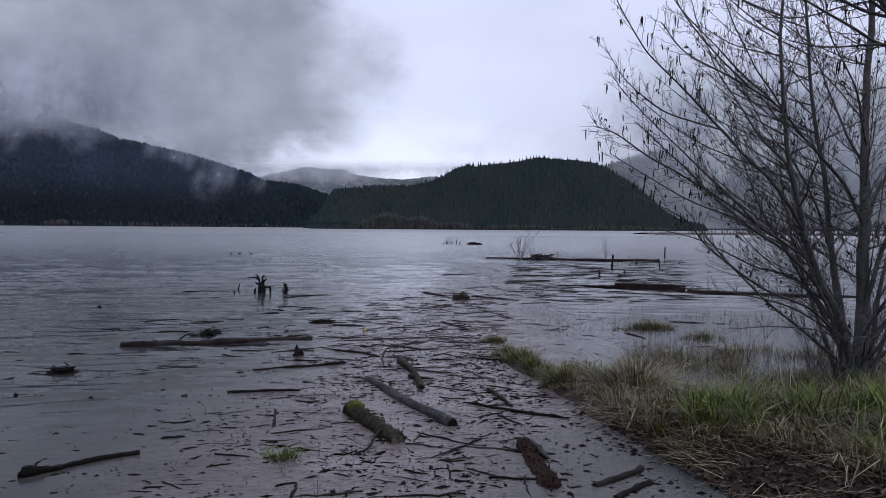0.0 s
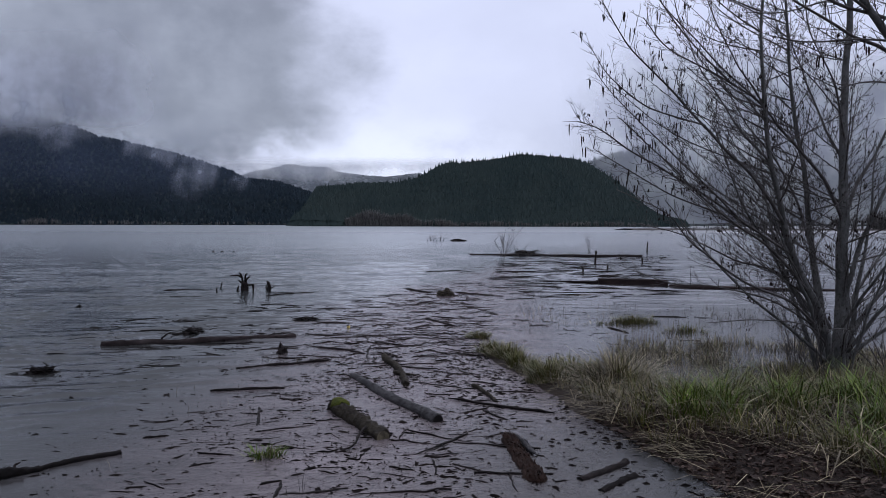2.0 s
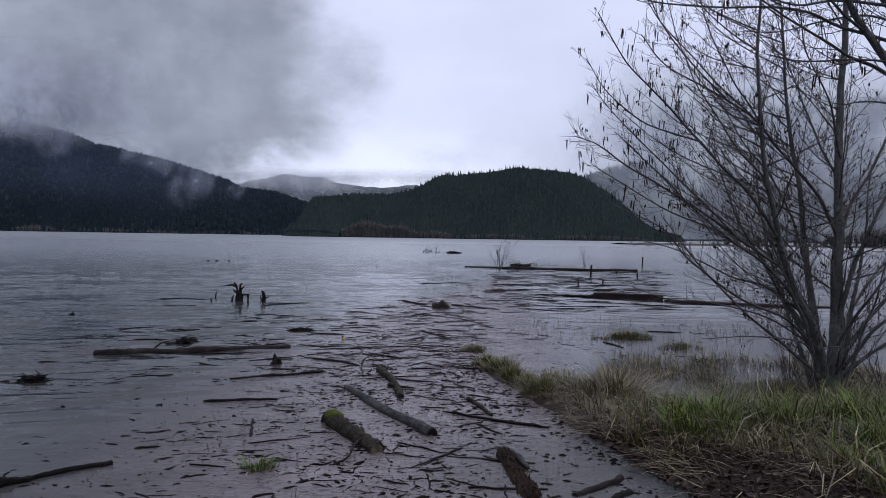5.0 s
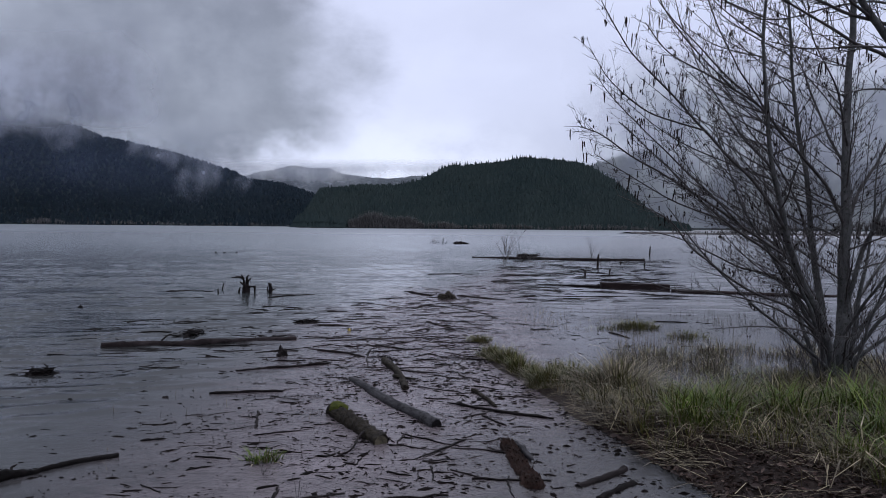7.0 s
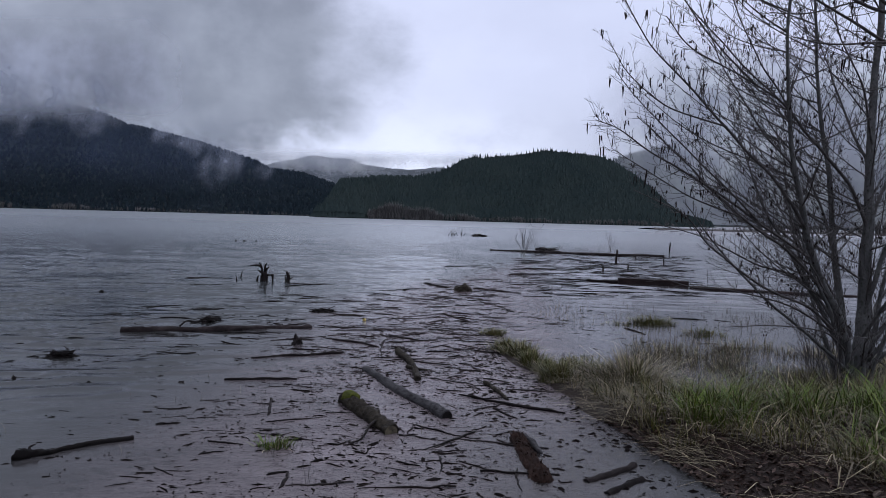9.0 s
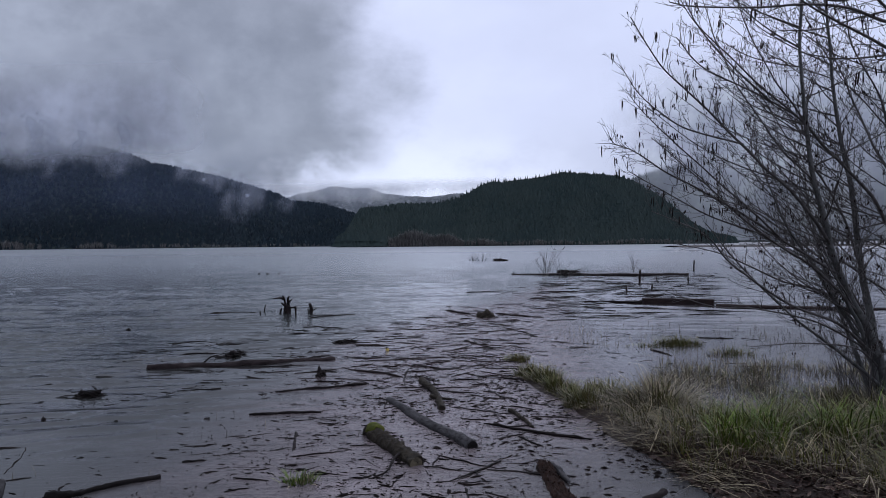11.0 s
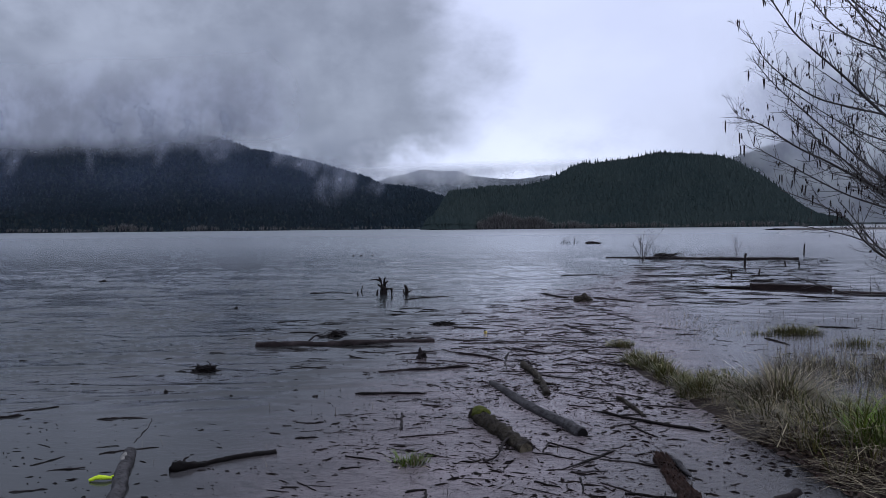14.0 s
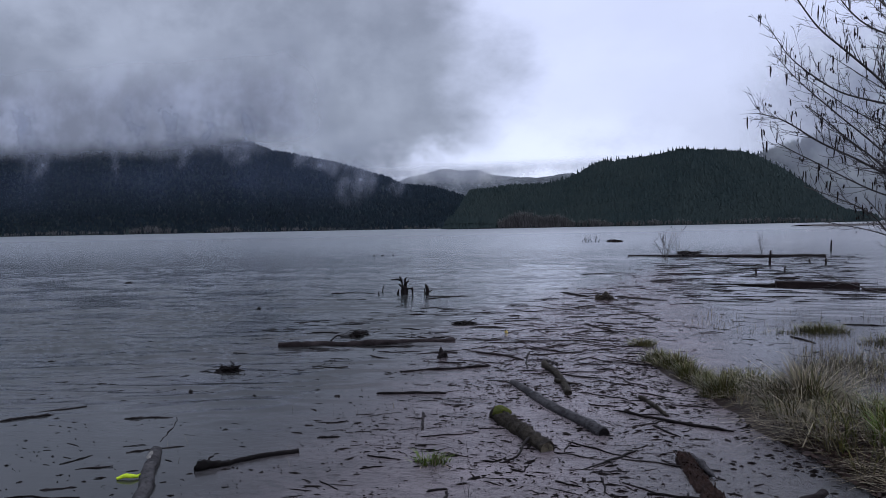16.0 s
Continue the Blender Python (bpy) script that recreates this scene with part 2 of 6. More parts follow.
def wisp_mat(name, colour, amount):
    """A small drifting shred of vapour, dense at its heart, ragged at the rim."""
    m = bpy.data.materials.new(name)
    m.use_nodes = True
    t = m.node_tree
    t.nodes.clear()
    c = t.nodes.new("ShaderNodeTexCoord")
    mp = t.nodes.new("ShaderNodeMapping")
    mp.inputs["Location"].default_value = (-1, -1, -1)
    mp.inputs["Scale"].default_value = (2, 2, 2)
    link(t, c.outputs["Generated"], mp.inputs[0])
    s = t.nodes.new("ShaderNodeSeparateXYZ")
    link(t, mp.outputs[0], s.inputs[0])
    r = mmath(t, "ADD", mmath(t, "POWER", s.outputs[0], 2.0), mmath(t, "POWER", s.outputs[2], 2.0))
    o = t.nodes.new("ShaderNodeObjectInfo")
    n1 = t.nodes.new("ShaderNodeTexNoise")
    n1.noise_dimensions = "4D"
    link(t, c.outputs["Object"], n1.inputs["Vector"])
    link(t, mmath(t, "MULTIPLY", o.outputs["Random"], 40.0), n1.inputs["W"])
    n1.inputs["Scale"].default_value, n1.inputs["Detail"].default_value = 0.017, 7
    n2 = t.nodes.new("ShaderNodeTexNoise")
    n2.noise_dimensions = "4D"
    link(t, c.outputs["Object"], n2.inputs["Vector"])
    link(t, mmath(t, "MULTIPLY", o.outputs["Random"], 90.0), n2.inputs["W"])
    n2.inputs["Scale"].default_value, n2.inputs["Detail"].default_value = 0.014, 5
    torn = mmath(t, "ADD", r, mmath(t, "MULTIPLY", n2.outputs[0], 1.5))
    fade = mmath(t, "MULTIPLY", mstep(t, torn, 1.42, 0.6), mstep(t, r, 1.0, 0.3))
    a = mmath(t, "MULTIPLY", fade, mstep(t, n1.outputs[0], 0.36, 0.72, 0.0, amount))
    d = t.nodes.new("ShaderNodeBsdfDiffuse")
    d.inputs[0].default_value = (*colour, 1)
    tl = t.nodes.new("ShaderNodeBsdfTranslucent")
    tl.inputs[0].default_value = (*colour, 1)
    mx = t.nodes.new("ShaderNodeMixShader")
    link(t, d.outputs[0], mx.inputs[1])
    link(t, tl.outputs[0], mx.inputs[2])
    tr = t.nodes.new("ShaderNodeBsdfTransparent")
    out = t.nodes.new("ShaderNodeOutputMaterial")
    mix2 = t.nodes.new("ShaderNodeMixShader")
    link(t, a, mix2.inputs[0])
    link(t, tr.outputs[0], mix2.inputs[1])
    link(t, mx.outputs[0], mix2.inputs[2])
    link(t, mix2.outputs[0], out.inputs[0])
    return m


WATER = water_mat()
SOIL = grainy("wet_soil", (0.013, 0.0078, 0.006), (0.024, 0.015, 0.0115), (0.036, 0.025, 0.02), 3.0, 0.72, 0.8, 0.03, gloss=0.16)
FLOOR = grainy("forest_floor", (0.02, 0.03, 0.03), (0.025, 0.035, 0.033), (0.03, 0.036, 0.033), 0.02, 0.9, 0.5, 2.0)
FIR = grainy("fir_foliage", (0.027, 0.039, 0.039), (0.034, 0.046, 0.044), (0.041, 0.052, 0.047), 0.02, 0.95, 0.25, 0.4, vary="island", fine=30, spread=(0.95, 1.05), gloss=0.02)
# bluer fir colour for the far slopes, with distance haze painted in
FIR_HAZED = grainy("haze_tinted_fir_foliage", (0.014, 0.022, 0.028), (0.019, 0.027, 0.032), (0.023, 0.031, 0.034), 0.004, 0.95, 0.25, 0.4, vary="island", fine=8, spread=(0.93, 1.07), gloss=0.02)
THICKET = grainy("bare_thicket", (0.105, 0.1, 0.097), (0.13, 0.123, 0.118), (0.16, 0.15, 0.145), 0.05, 0.9, 0.5, 0.5, vary="island")
SCREE = grainy("snow_streaked_rock", (0.028, 0.036, 0.045), (0.05, 0.06, 0.07), (0.15, 0.165, 0.18), 0.0045, 0.9, 0.5, 5.0, fine=5)
GREYWOOD = grainy("weathered_grey_wood", (0.032, 0.030, 0.032), (0.066, 0.062, 0.064), (0.012, 0.011, 0.011), 6.0, 0.7, 1.0, 0.022, (1, 1, 1), fine=5.0)
SOAKED = grainy("soaked_brown_wood", (0.017, 0.0125, 0.0125), (0.034, 0.026, 0.026), (0.008, 0.006, 0.006), 5.0, 0.75, 1.0, 0.022, fine=5.0, gloss=0.06)
DARKWOOD = grainy("waterlogged_dark_wood", (0.006, 0.0045, 0.0045), (0.013, 0.01, 0.01), (0.022, 0.018, 0.017), 6.0, 0.62, 0.8, 0.014, vary="object", gloss=0.06)
BARK = grainy("mossy_brown_bark", (0.018, 0.014, 0.011), (0.040, 0.033, 0.024), (0.010, 0.009, 0.007), 11.0, 0.8, 1.0, 0.024, fine=4.5)
MOSS = grainy("green_moss", (0.03, 0.04, 0.007), (0.07, 0.075, 0.014), (0.1, 0.095, 0.03), 20.0, 0.95, 1.0, 0.01)
ROT = grainy("rotten_red_wood", (0.016, 0.008, 0.006), (0.03, 0.015, 0.011), (0.009, 0.006, 0.005), 14.0, 0.8, 1.0, 0.012)
ENDWOOD = grainy("broken_pale_wood", (0.05, 0.042, 0.03), (0.13, 0.11, 0.075), (0.02, 0.016, 0.012), 22.0, 0.8, 0.8, 0.008)
BLACKEND = grainy("soaked_end_grain", (0.005, 0.004, 0.004), (0.009, 0.008, 0.008), (0.014, 0.012, 0.011), 25.0, 0.7, 0.8, 0.006)
REDBEAM = grainy("red_brown_timber", (0.016, 0.010, 0.010), (0.026, 0.016, 0.015), (0.010, 0.007, 0.007), 4.0, 0.7, 0.7, 0.012)
FLECK = grainy("floating_flecks", (0.004, 0.003, 0.003), (0.008, 0.006, 0.0058), (0.014, 0.011, 0.010), 6.0, 0.85, 0.5, 0.006, vary="island", gloss=0.03)
ALDER = grainy("grey_alder_bark", (0.07, 0.07, 0.071), (0.125, 0.123, 0.12), (0.034, 0.036, 0.028), 7.0, 0.8, 0.7, 0.008, (1, 1, 0.7))
TWIG = grainy("brown_twig_bark", (0.050, 0.045, 0.045), (0.085, 0.077, 0.076), (0.11, 0.10, 0.098), 10.0, 0.75, 0.3, 0.003)
CATKIN = grainy("dark_catkins", (0.01, 0.008, 0.008), (0.022, 0.014, 0.013), (0.03, 0.02, 0.017), 80.0, 0.85, 0.8, 0.003)
STRAW = blade_mat("straw_blades", [(0.0, (0.055, 0.042, 0.026)), (0.4, (0.12, 0.094, 0.056)), (0.75, (0.21, 0.17, 0.105)), (1.0, (0.36, 0.31, 0.2))])
OLIVE = blade_mat("olive_blades", [(0.0, (0.032, 0.038, 0.007)), (0.35, (0.068, 0.074, 0.013)), (0.7, (0.135, 0.112, 0.036)), (1.0, (0.058, 0.072, 0.011))])
GREEN = blade_mat("green_blades", [(0.0, (0.036, 0.062, 0.005)), (0.4, (0.07, 0.115, 0.008)), (0.75, (0.098, 0.142, 0.012)), (1.0, (0.15, 0.15, 0.04))])
REED = blade_mat("reed_stalks", [(0.0, (0.04, 0.031, 0.02)), (0.5, (0.085, 0.067, 0.042)), (1.0, (0.15, 0.125, 0.08))])
LEAF = blade_mat("fallen_leaves", [(0.0, (0.02, 0.009, 0.006)), (0.6, (0.034, 0.017, 0.011)), (0.92, (0.06, 0.032, 0.022)), (1.0, (0.13, 0.09, 0.07))], 0.55)
YELLOW = grainy("faded_yellow_plastic", (0.40, 0.31, 0.09), (0.50, 0.40, 0.13), (0.28, 0.21, 0.07), 20.0, 0.45, 0.2, 0.002)
LIME = grainy("lime_yellow_plastic", (0.46, 0.62, 0.02), (0.58, 0.72, 0.03), (0.30, 0.42, 0.02), 30.0, 0.4, 0.5, 0.004)
LICHEN = grainy("pale_bare_patch", (0.13, 0.125, 0.115), (0.2, 0.19, 0.175), (0.05, 0.048, 0.045), 30.0, 0.8, 0.5, 0.004)


# ---- mesh tools ----
class Soup:
    def __init__(self):
        self.v, self.f = [], []

    def tube(self, path, radii, sides=6, cap=True, wob=0.0, rng=None):
        n0 = len(self.v)
        k = len(path)
        up = Vector((0.13, 0.21, 0.97))
        for i, p in enumerate(path):
            p = Vector(p)
            a, b = Vector(path[max(i - 1, 0)]), Vector(path[min(i + 1, k - 1)])
            tdir = (b - a).normalized() if (b - a).length > 1e-7 else Vector((0, 0, 1))
            e1 = tdir.cross(up)
            if e1.length < 0.05:
                e1 = tdir.cross(Vector((1, 0, 0)))
            e1.normalize()
            e2 = tdir.cross(e1)
            for j in range(sides):
                an = 2 * math.pi * j / sides
                r = radii[i]
                if wob:
                    r *= 1 + wob * noise.noise(p * (0.25 / max(r, 0.01)) + Vector((math.cos(an), math.sin(an), 0)) * 1.4)
                self.v.append(p + e1 * (math.cos(an) * r) + e2 * (math.sin(an) * r))
        for i in range(k - 1):
            for j in range(sides):
                a, b = n0 + i * sides + j, n0 + i * sides + (j + 1) % sides
                self.f.append((a, b, b + sides, a + sides))
        if cap:
            self.f.append(tuple(n0 + j for j in reversed(range(sides))))
            self.f.append(tuple(n0 + (k - 1) * sides + j for j in range(sides)))

    def blade(self, p, d, h, w, bend, droop=0.0):
        """A bent, tapering blade that starts at p, leans along d (flat direction) and rises h."""
        side = Vector((-d[1], d[0], 0)) * w * 0.5
        dv = Vector((d[0], d[1], 0))
        n0 = len(self.v)
        pts = []
        for s in (0.0, 0.4, 0.75, 1.0):
            up = h * (s - droop * s * s * s)
            pts.append(Vector(p) + dv * (bend * s * s) + Vector((0, 0, up)))
        for q, wd in zip(pts[:3], (1.0, 0.9, 0.55)):
            self.v.append(q - side * wd)
            self.v.append(q + side * wd)
        self.v.append(pts[3])
        self.f += [(n0, n0 + 1, n0 + 3, n0 + 2), (n0 + 2, n0 + 3, n0 + 5, n0 + 4), (n0 + 4, n0 + 5, n0 + 6)]

    def mesh(self, name, smooth=False):
        me = bpy.data.meshes.new(name)
        me.from_pydata([tuple(v) for v in self.v], [], self.f)
        if smooth:
            me.polygons.foreach_set("use_smooth", [True] * len(me.polygons))
        me.update()
        return me


def thing(name, soup, material, label="", category="", group="", kind="", smooth=True):
    me = soup.mesh(name, smooth)
    me.materials.append(material)
    return tagged(new(name, me), label, category, group, kind)


def part(name, soup, material, parent, label="", smooth=True):
    me = soup.mesh(name, smooth)
    me.materials.append(material)
    ob = new(name, me)
    ob.parent = parent
    return tagged(ob, label)


def spline(points, per=6):
    """Smooth path through control points (Catmull-Rom)."""
    p = [Vector(q) for q in points]
    p = [p[0] * 2 - p[1]] + p + [p[-1] * 2 - p[-2]]
    out = []
    for i in range(1, len(p) - 2):
        for k in range(per):
            t = k / per
            a, b, c, d = p[i - 1], p[i], p[i + 1], p[i + 2]
            out.append(0.5 * (2 * b + (c - a) * t + (2 * a - 5 * b + 4 * c - d) * t * t + (3 * b - a - 3 * c + d) * t ** 3))
    out.append(p[-2])
    return out


def smooth01(x):
    x = min(1.0, max(0.0, x))
    return x * x * (3 - 2 * x)


# ---- ground and water ----
EDGE_Y = [-8, -2, 0, 1, 2, 3, 3.95, 4.3, 4.85, 5.6, 6.5, 7.5, 8.4, 12]
EDGE_X = [-8, -3.5, -1.3, 0.3, 1.5, 1.8, 1.62, 1.50, 1.37, 1.17, 1.0, 0.74, 0.72, 1.6]


def shore_x(y):
    return float(np.interp(y, EDGE_Y, EDGE_X))


def ground_z(x, y):
    d = x - shore_x(y) + 0.10 * noise.noise(Vector((x * 2.1, y * 2.1, 0))) + 0.12 * noise.noise(Vector((x * 0.9, y * 1.1, 4)))
    if d < 0:
        z = max(-0.8, 0.22 * d) - 0.004
        if -0.7 < d and y < 6.6:
            flat = -0.012 + 0.010 * noise.noise(Vector((x * 4, y * 4, 1))) + 0.012 * noise.noise(Vector((x * 13, y * 13, 2)))
            z = max(z, flat + 0.05 * min(0.0, d + 0.30))
    else:
        z = 0.14 * smooth01(d / 0.7) + 0.02 * min(d, 6)
    bumps = 0.035 * noise.noise(Vector((x * 3.0, y * 3.0, 2))) + 0.015 * noise.noise(Vector((x * 9, y * 9, 5)))
    wet = smooth01((y - 5.25) / 1.0)
    if d > 0:
        ridge = 0.055 * math.exp(-((d - 0.2) / 0.22) ** 2) * smooth01((8.7 - y) / 0.8)
        z = z * (1 - wet) + wet * (-0.022 + ridge)
        z += bumps * smooth01(d / 0.3)
        z -= smooth01((y - 8.6) / 3.0) * 0.5
    far = max(abs(x), abs(y) - 0.0)
    if far > 14:
        z = min(z, -0.5) - 2.5 * smooth01((far - 14) / 60)
        if y < -3 and far > 14:
            z = 0.3
    return z


def axis(lo, hi, a, b, step, limit):
    mid = list(np.arange(a, b + 1e-6, step))
    out, s, v = [], step, b
    while v < limit:
        s *= 1.35
        v += s
        out.append(v)
    neg, s, v = [], step, a
    while v > -limit:
        s *= 1.35
        v -= s
        neg.append(v)
    return neg[::-1] + mid + out


gx, gy = axis(0, 0, 0.0, 4.5, 0.032, 4600), axis(0, 0, 3.0, 7.5, 0.032, 4600)
gs = Soup()
for yy in gy:
    for xx in gx:
        gs.v.append((xx, yy, ground_z(xx, yy)))
w = len(gx)
gs.f = [(j * w + i, j * w + i + 1, (j + 1) * w + i + 1, (j + 1) * w + i) for j in range(len(gy) - 1) for i in range(w - 1)]
thing("ground", gs, SOIL, "dark wet soil of the bank and lake bed", "ground", kind="structure")



def raft_rim(x):
    return min(max(14 + 0.5 * x, 18 + 2.9 * x), 29.4 + 4 * x)


def ripple(x, y):
    """Height of the wind ripples: longer waves further out, calm behind the driftwood."""
    calm = smooth01((y - raft_rim(x) + 2.0 + 3 * noise.noise(Vector((x * 0.3, y * 0.3, 8)))) / 4)
    east = smooth01((x - 1.5 - 0.03 * y) / 1.5) * smooth01((y - 10.5) / 3.5) * 1.35
    west = smooth01((-1.6 - x + 0.05 * (y - 8)) / 2.2) * smooth01((y - 5.5) / 2.5)
    k = max(0.05, calm, east, west) * (0.75 + 0.5 * noise.noise(Vector((x * 0.06, y * 0.09, 3))))
    if y > 130:
        return 0.0
    h = 0.0
    for lam, y0, y1, z, steep in ((0.34, 0, 15, 1, 0.95), (0.75, 6, 32, 2, 0.68), (1.7, 20, 75, 3, 0.36), (3.8, 45, 130, 4, 0.22)):
        w_in = smooth01((y - y0) / (0.4 * y0 + 1)) * smooth01((y1 - y) / (0.45 * y1))
        if w_in > 0:
            yy = y + 0.10 * x
            h += w_in * lam * steep * (0.075 * noise.noise(Vector((x / (1.6 * lam), yy / (0.5 * lam), z))) + 0.03 * noise.noise(Vector((x / (0.7 * lam), yy / (0.28 * lam), z + 20))))
    # thin broken crests that roll in beside the driftwood, shorter near the bank
    roll = smooth01((-0.8 - x + 0.12 * (y - 8)) / 1.9) * smooth01((y - 4.6) / 2.2) * smooth01((34 - y) / 14)
    if roll > 0:
        far = y if y < 11 else 11 * (1 + math.log(y / 11))
        wide = x / (1.5 * max(1.0, y / 11))
        line = far - 0.20 * x * min(1.0, 11 / y)
        crest = 0.0
        for step, seed, tall in ((0.34, 41, 1.0), (0.19, 43, 0.45)):
            n = noise.noise(Vector((wide * 0.34 / step, line / step, seed)))
            crest += tall * max(0.0, 1 - abs(n) * 4.5) ** 1.5
        gap = smooth01(0.75 + 1.6 * noise.noise(Vector((x * 0.5, y * 0.8, 33))))
        return h * k * (1 - 0.6 * roll) + 0.024 * max(1.0, y / 14) * crest * roll * gap
    return h * k


ws = Soup()
wys, yy = [-4600.0, -300.0, -40.0, 0.0], 2.0
while yy < 140:
    wys.append(yy)
    yy += max(0.042, 0.55 * yy * yy / 1780)
wys += [160.0, 220.0, 400.0, 900.0, 2000.0, 4600.0]
wus = [-3.0, -1.6] + list(np.linspace(-1.2, 0.92, 430)) + [1.3, 3.0]
for yy in wys:
    span = max(yy, 1.0) + 1.0
    ws.v.append((-15000.0, yy, 0.0))
    for u in wus:
        x = u * span
        ws.v.append((x, yy, ripple(x, yy) if 2 < yy < 130 and -1.25 < u < 0.95 else 0.0))
    ws.v.append((15000.0, yy, 0.0))
w = len(wus) + 2
ws.f = [(j * w + i, j * w + i + 1, (j + 1) * w + i + 1, (j + 1) * w + i) for j in range(len(wys) - 1) for i in range(w - 1)]
thing("water", ws, WATER, "grey rippled lake water with sky sheen in its colour, silty near the bank", "water", kind="structure")


# ---- far shores ----
def height_sheet(name, f, x0, x1, nx, y0, y1, ny, material, label):
    s = Soup()
    xs, ys = np.linspace(x0, x1, nx), np.linspace(y0, y1, ny)
    for b in ys:
        for a in xs:
            s.v.append((a, b, f(a, b)))
    s.f = [(j * nx + i, j * nx + i + 1, (j + 1) * nx + i + 1, (j + 1) * nx + i) for j in range(ny - 1) for i in range(nx - 1)]
    return thing(name, s, material, label, "hill", kind="structure")


ISLE_U = [-0.176, -0.172, -0.160, -0.05, -0.02, 0.024, 0.064, 0.10, 0.135, 0.18, 0.215, 0.24, 0.27, 0.30, 0.325, 0.355]
ISLE_H = [-8, 6, 27, 31, 40, 54, 58, 62, 66, 65, 62.5, 57, 46, 29, 11, -4]


def isle_z(x, y):
    top = float(np.interp(x / 700, ISLE_U, ISLE_H))
    front = 603 + 0.0006 * (x - 40) ** 2 * 0.4
    if y < 700:
        k = smooth01((y - front) / (700 - front)) ** 0.8
    else:
        k = smooth01((900 - y) / 200)
    return -3 + (top + 3) * k + 3.4 * smooth01((y - front + 4) / 8) * (top > -3) + 3 * noise.noise(Vector((x * 0.02, y * 0.02, 1))) * k


LEFT_U = [-1.9, -1.2, -0.95, -0.80, -0.70, -0.60, -0.517, -0.483, -0.44, -0.374, -0.323, -0.29, -0.268, -0.222, -0.18, -0.12, -0.02, 0.12]
LEFT_V = [0.16, 0.185, 0.172, 0.186, 0.170, 0.165, 0.146, 0.131, 0.123, 0.108, 0.092, 0.082, 0.070, 0.066, 0.053, 0.034, 0.014, -0.004]


def left_z(x, y):
    top = float(np.interp(x / 1900, LEFT_U, LEFT_V)) * 1900 - 15
    n = noise.fractal(Vector((x * 0.004, y * 0.004, 4)), 1.0, 2.0, 4)
    if y < 1900:
        s = (y - 1500) / 400
        k = 0.16 * smooth01(s / 0.18) + 0.84 * smooth01((s - 0.12) / 0.88) if s > 0 else 0
        gully = 22 * n * smooth01(s * 3) * smooth01((1 - s) * 2)
    else:
        k, gully = smooth01((2500 - y) / 600), 0
    return -3 + (top + 3) * k + gully + 4 * smooth01((y - 1498) / 8)


RIGHT_U = [0.12, 0.2, 0.25, 0.32, 0.4, 0.5, 0.62, 0.8, 1.1]
RIGHT_V = [0.0, 0.072, 0.098, 0.118, 0.15, 0.19, 0.215, 0.23, 0.2]


def right_z(x, y):
    top = float(np.interp(x / 2200, RIGHT_U, RIGHT_V)) * 2200 - 15
    n = noise.fractal(Vector((x * 0.004, y * 0.004, 9)), 1.0, 2.0, 4)
    k = smooth01((y - 1700) / 500) if y < 2200 else smooth01((2900 - y) / 700)
    return -3 + (top + 3) * k + 30 * n * k * (y < 2150)


FAR_U = [-0.5, -0.30, -0.25, -0.215, -0.19, -0.16, -0.12, -0.07, -0.03, 0.02, 0.1, 0.25]
FAR_V = [0.04, 0.066, 0.078, 0.086, 0.088, 0.083, 0.077, 0.071, 0.073, 0.072, 0.066, 0.03]


def far_z(x, y):
    top = float(np.interp(x / 3800, FAR_U, FAR_V)) * 3800
    n = noise.fractal(Vector((x * 0.003, y * 0.003, 14)), 1.0, 2.0, 5)
    k = smooth01((y - 3000) / 800) if y < 3800 else smooth01((4500 - y) / 700)
    return -3 + (top + 3) * k + 45 * n * k * (y < 3750)


height_sheet("hill_1", isle_z, -160, 260, 120, 590, 900, 70, FLOOR, "dark forested hill standing in the lake")
height_sheet("hill_2", left_z, -3600, 260, 240, 1480, 2500, 80, FLOOR, "long dark forested mountain ridge under cloud")
height_sheet("hill_3", right_z, 240, 2400, 130, 1680, 2900, 60, FLOOR, "fog-covered forested mountain")
height_sheet("hill_4", far_z, -1900, 950, 140, 2980, 4500, 60, SCREE, "distant grey mountain with snow streaks")


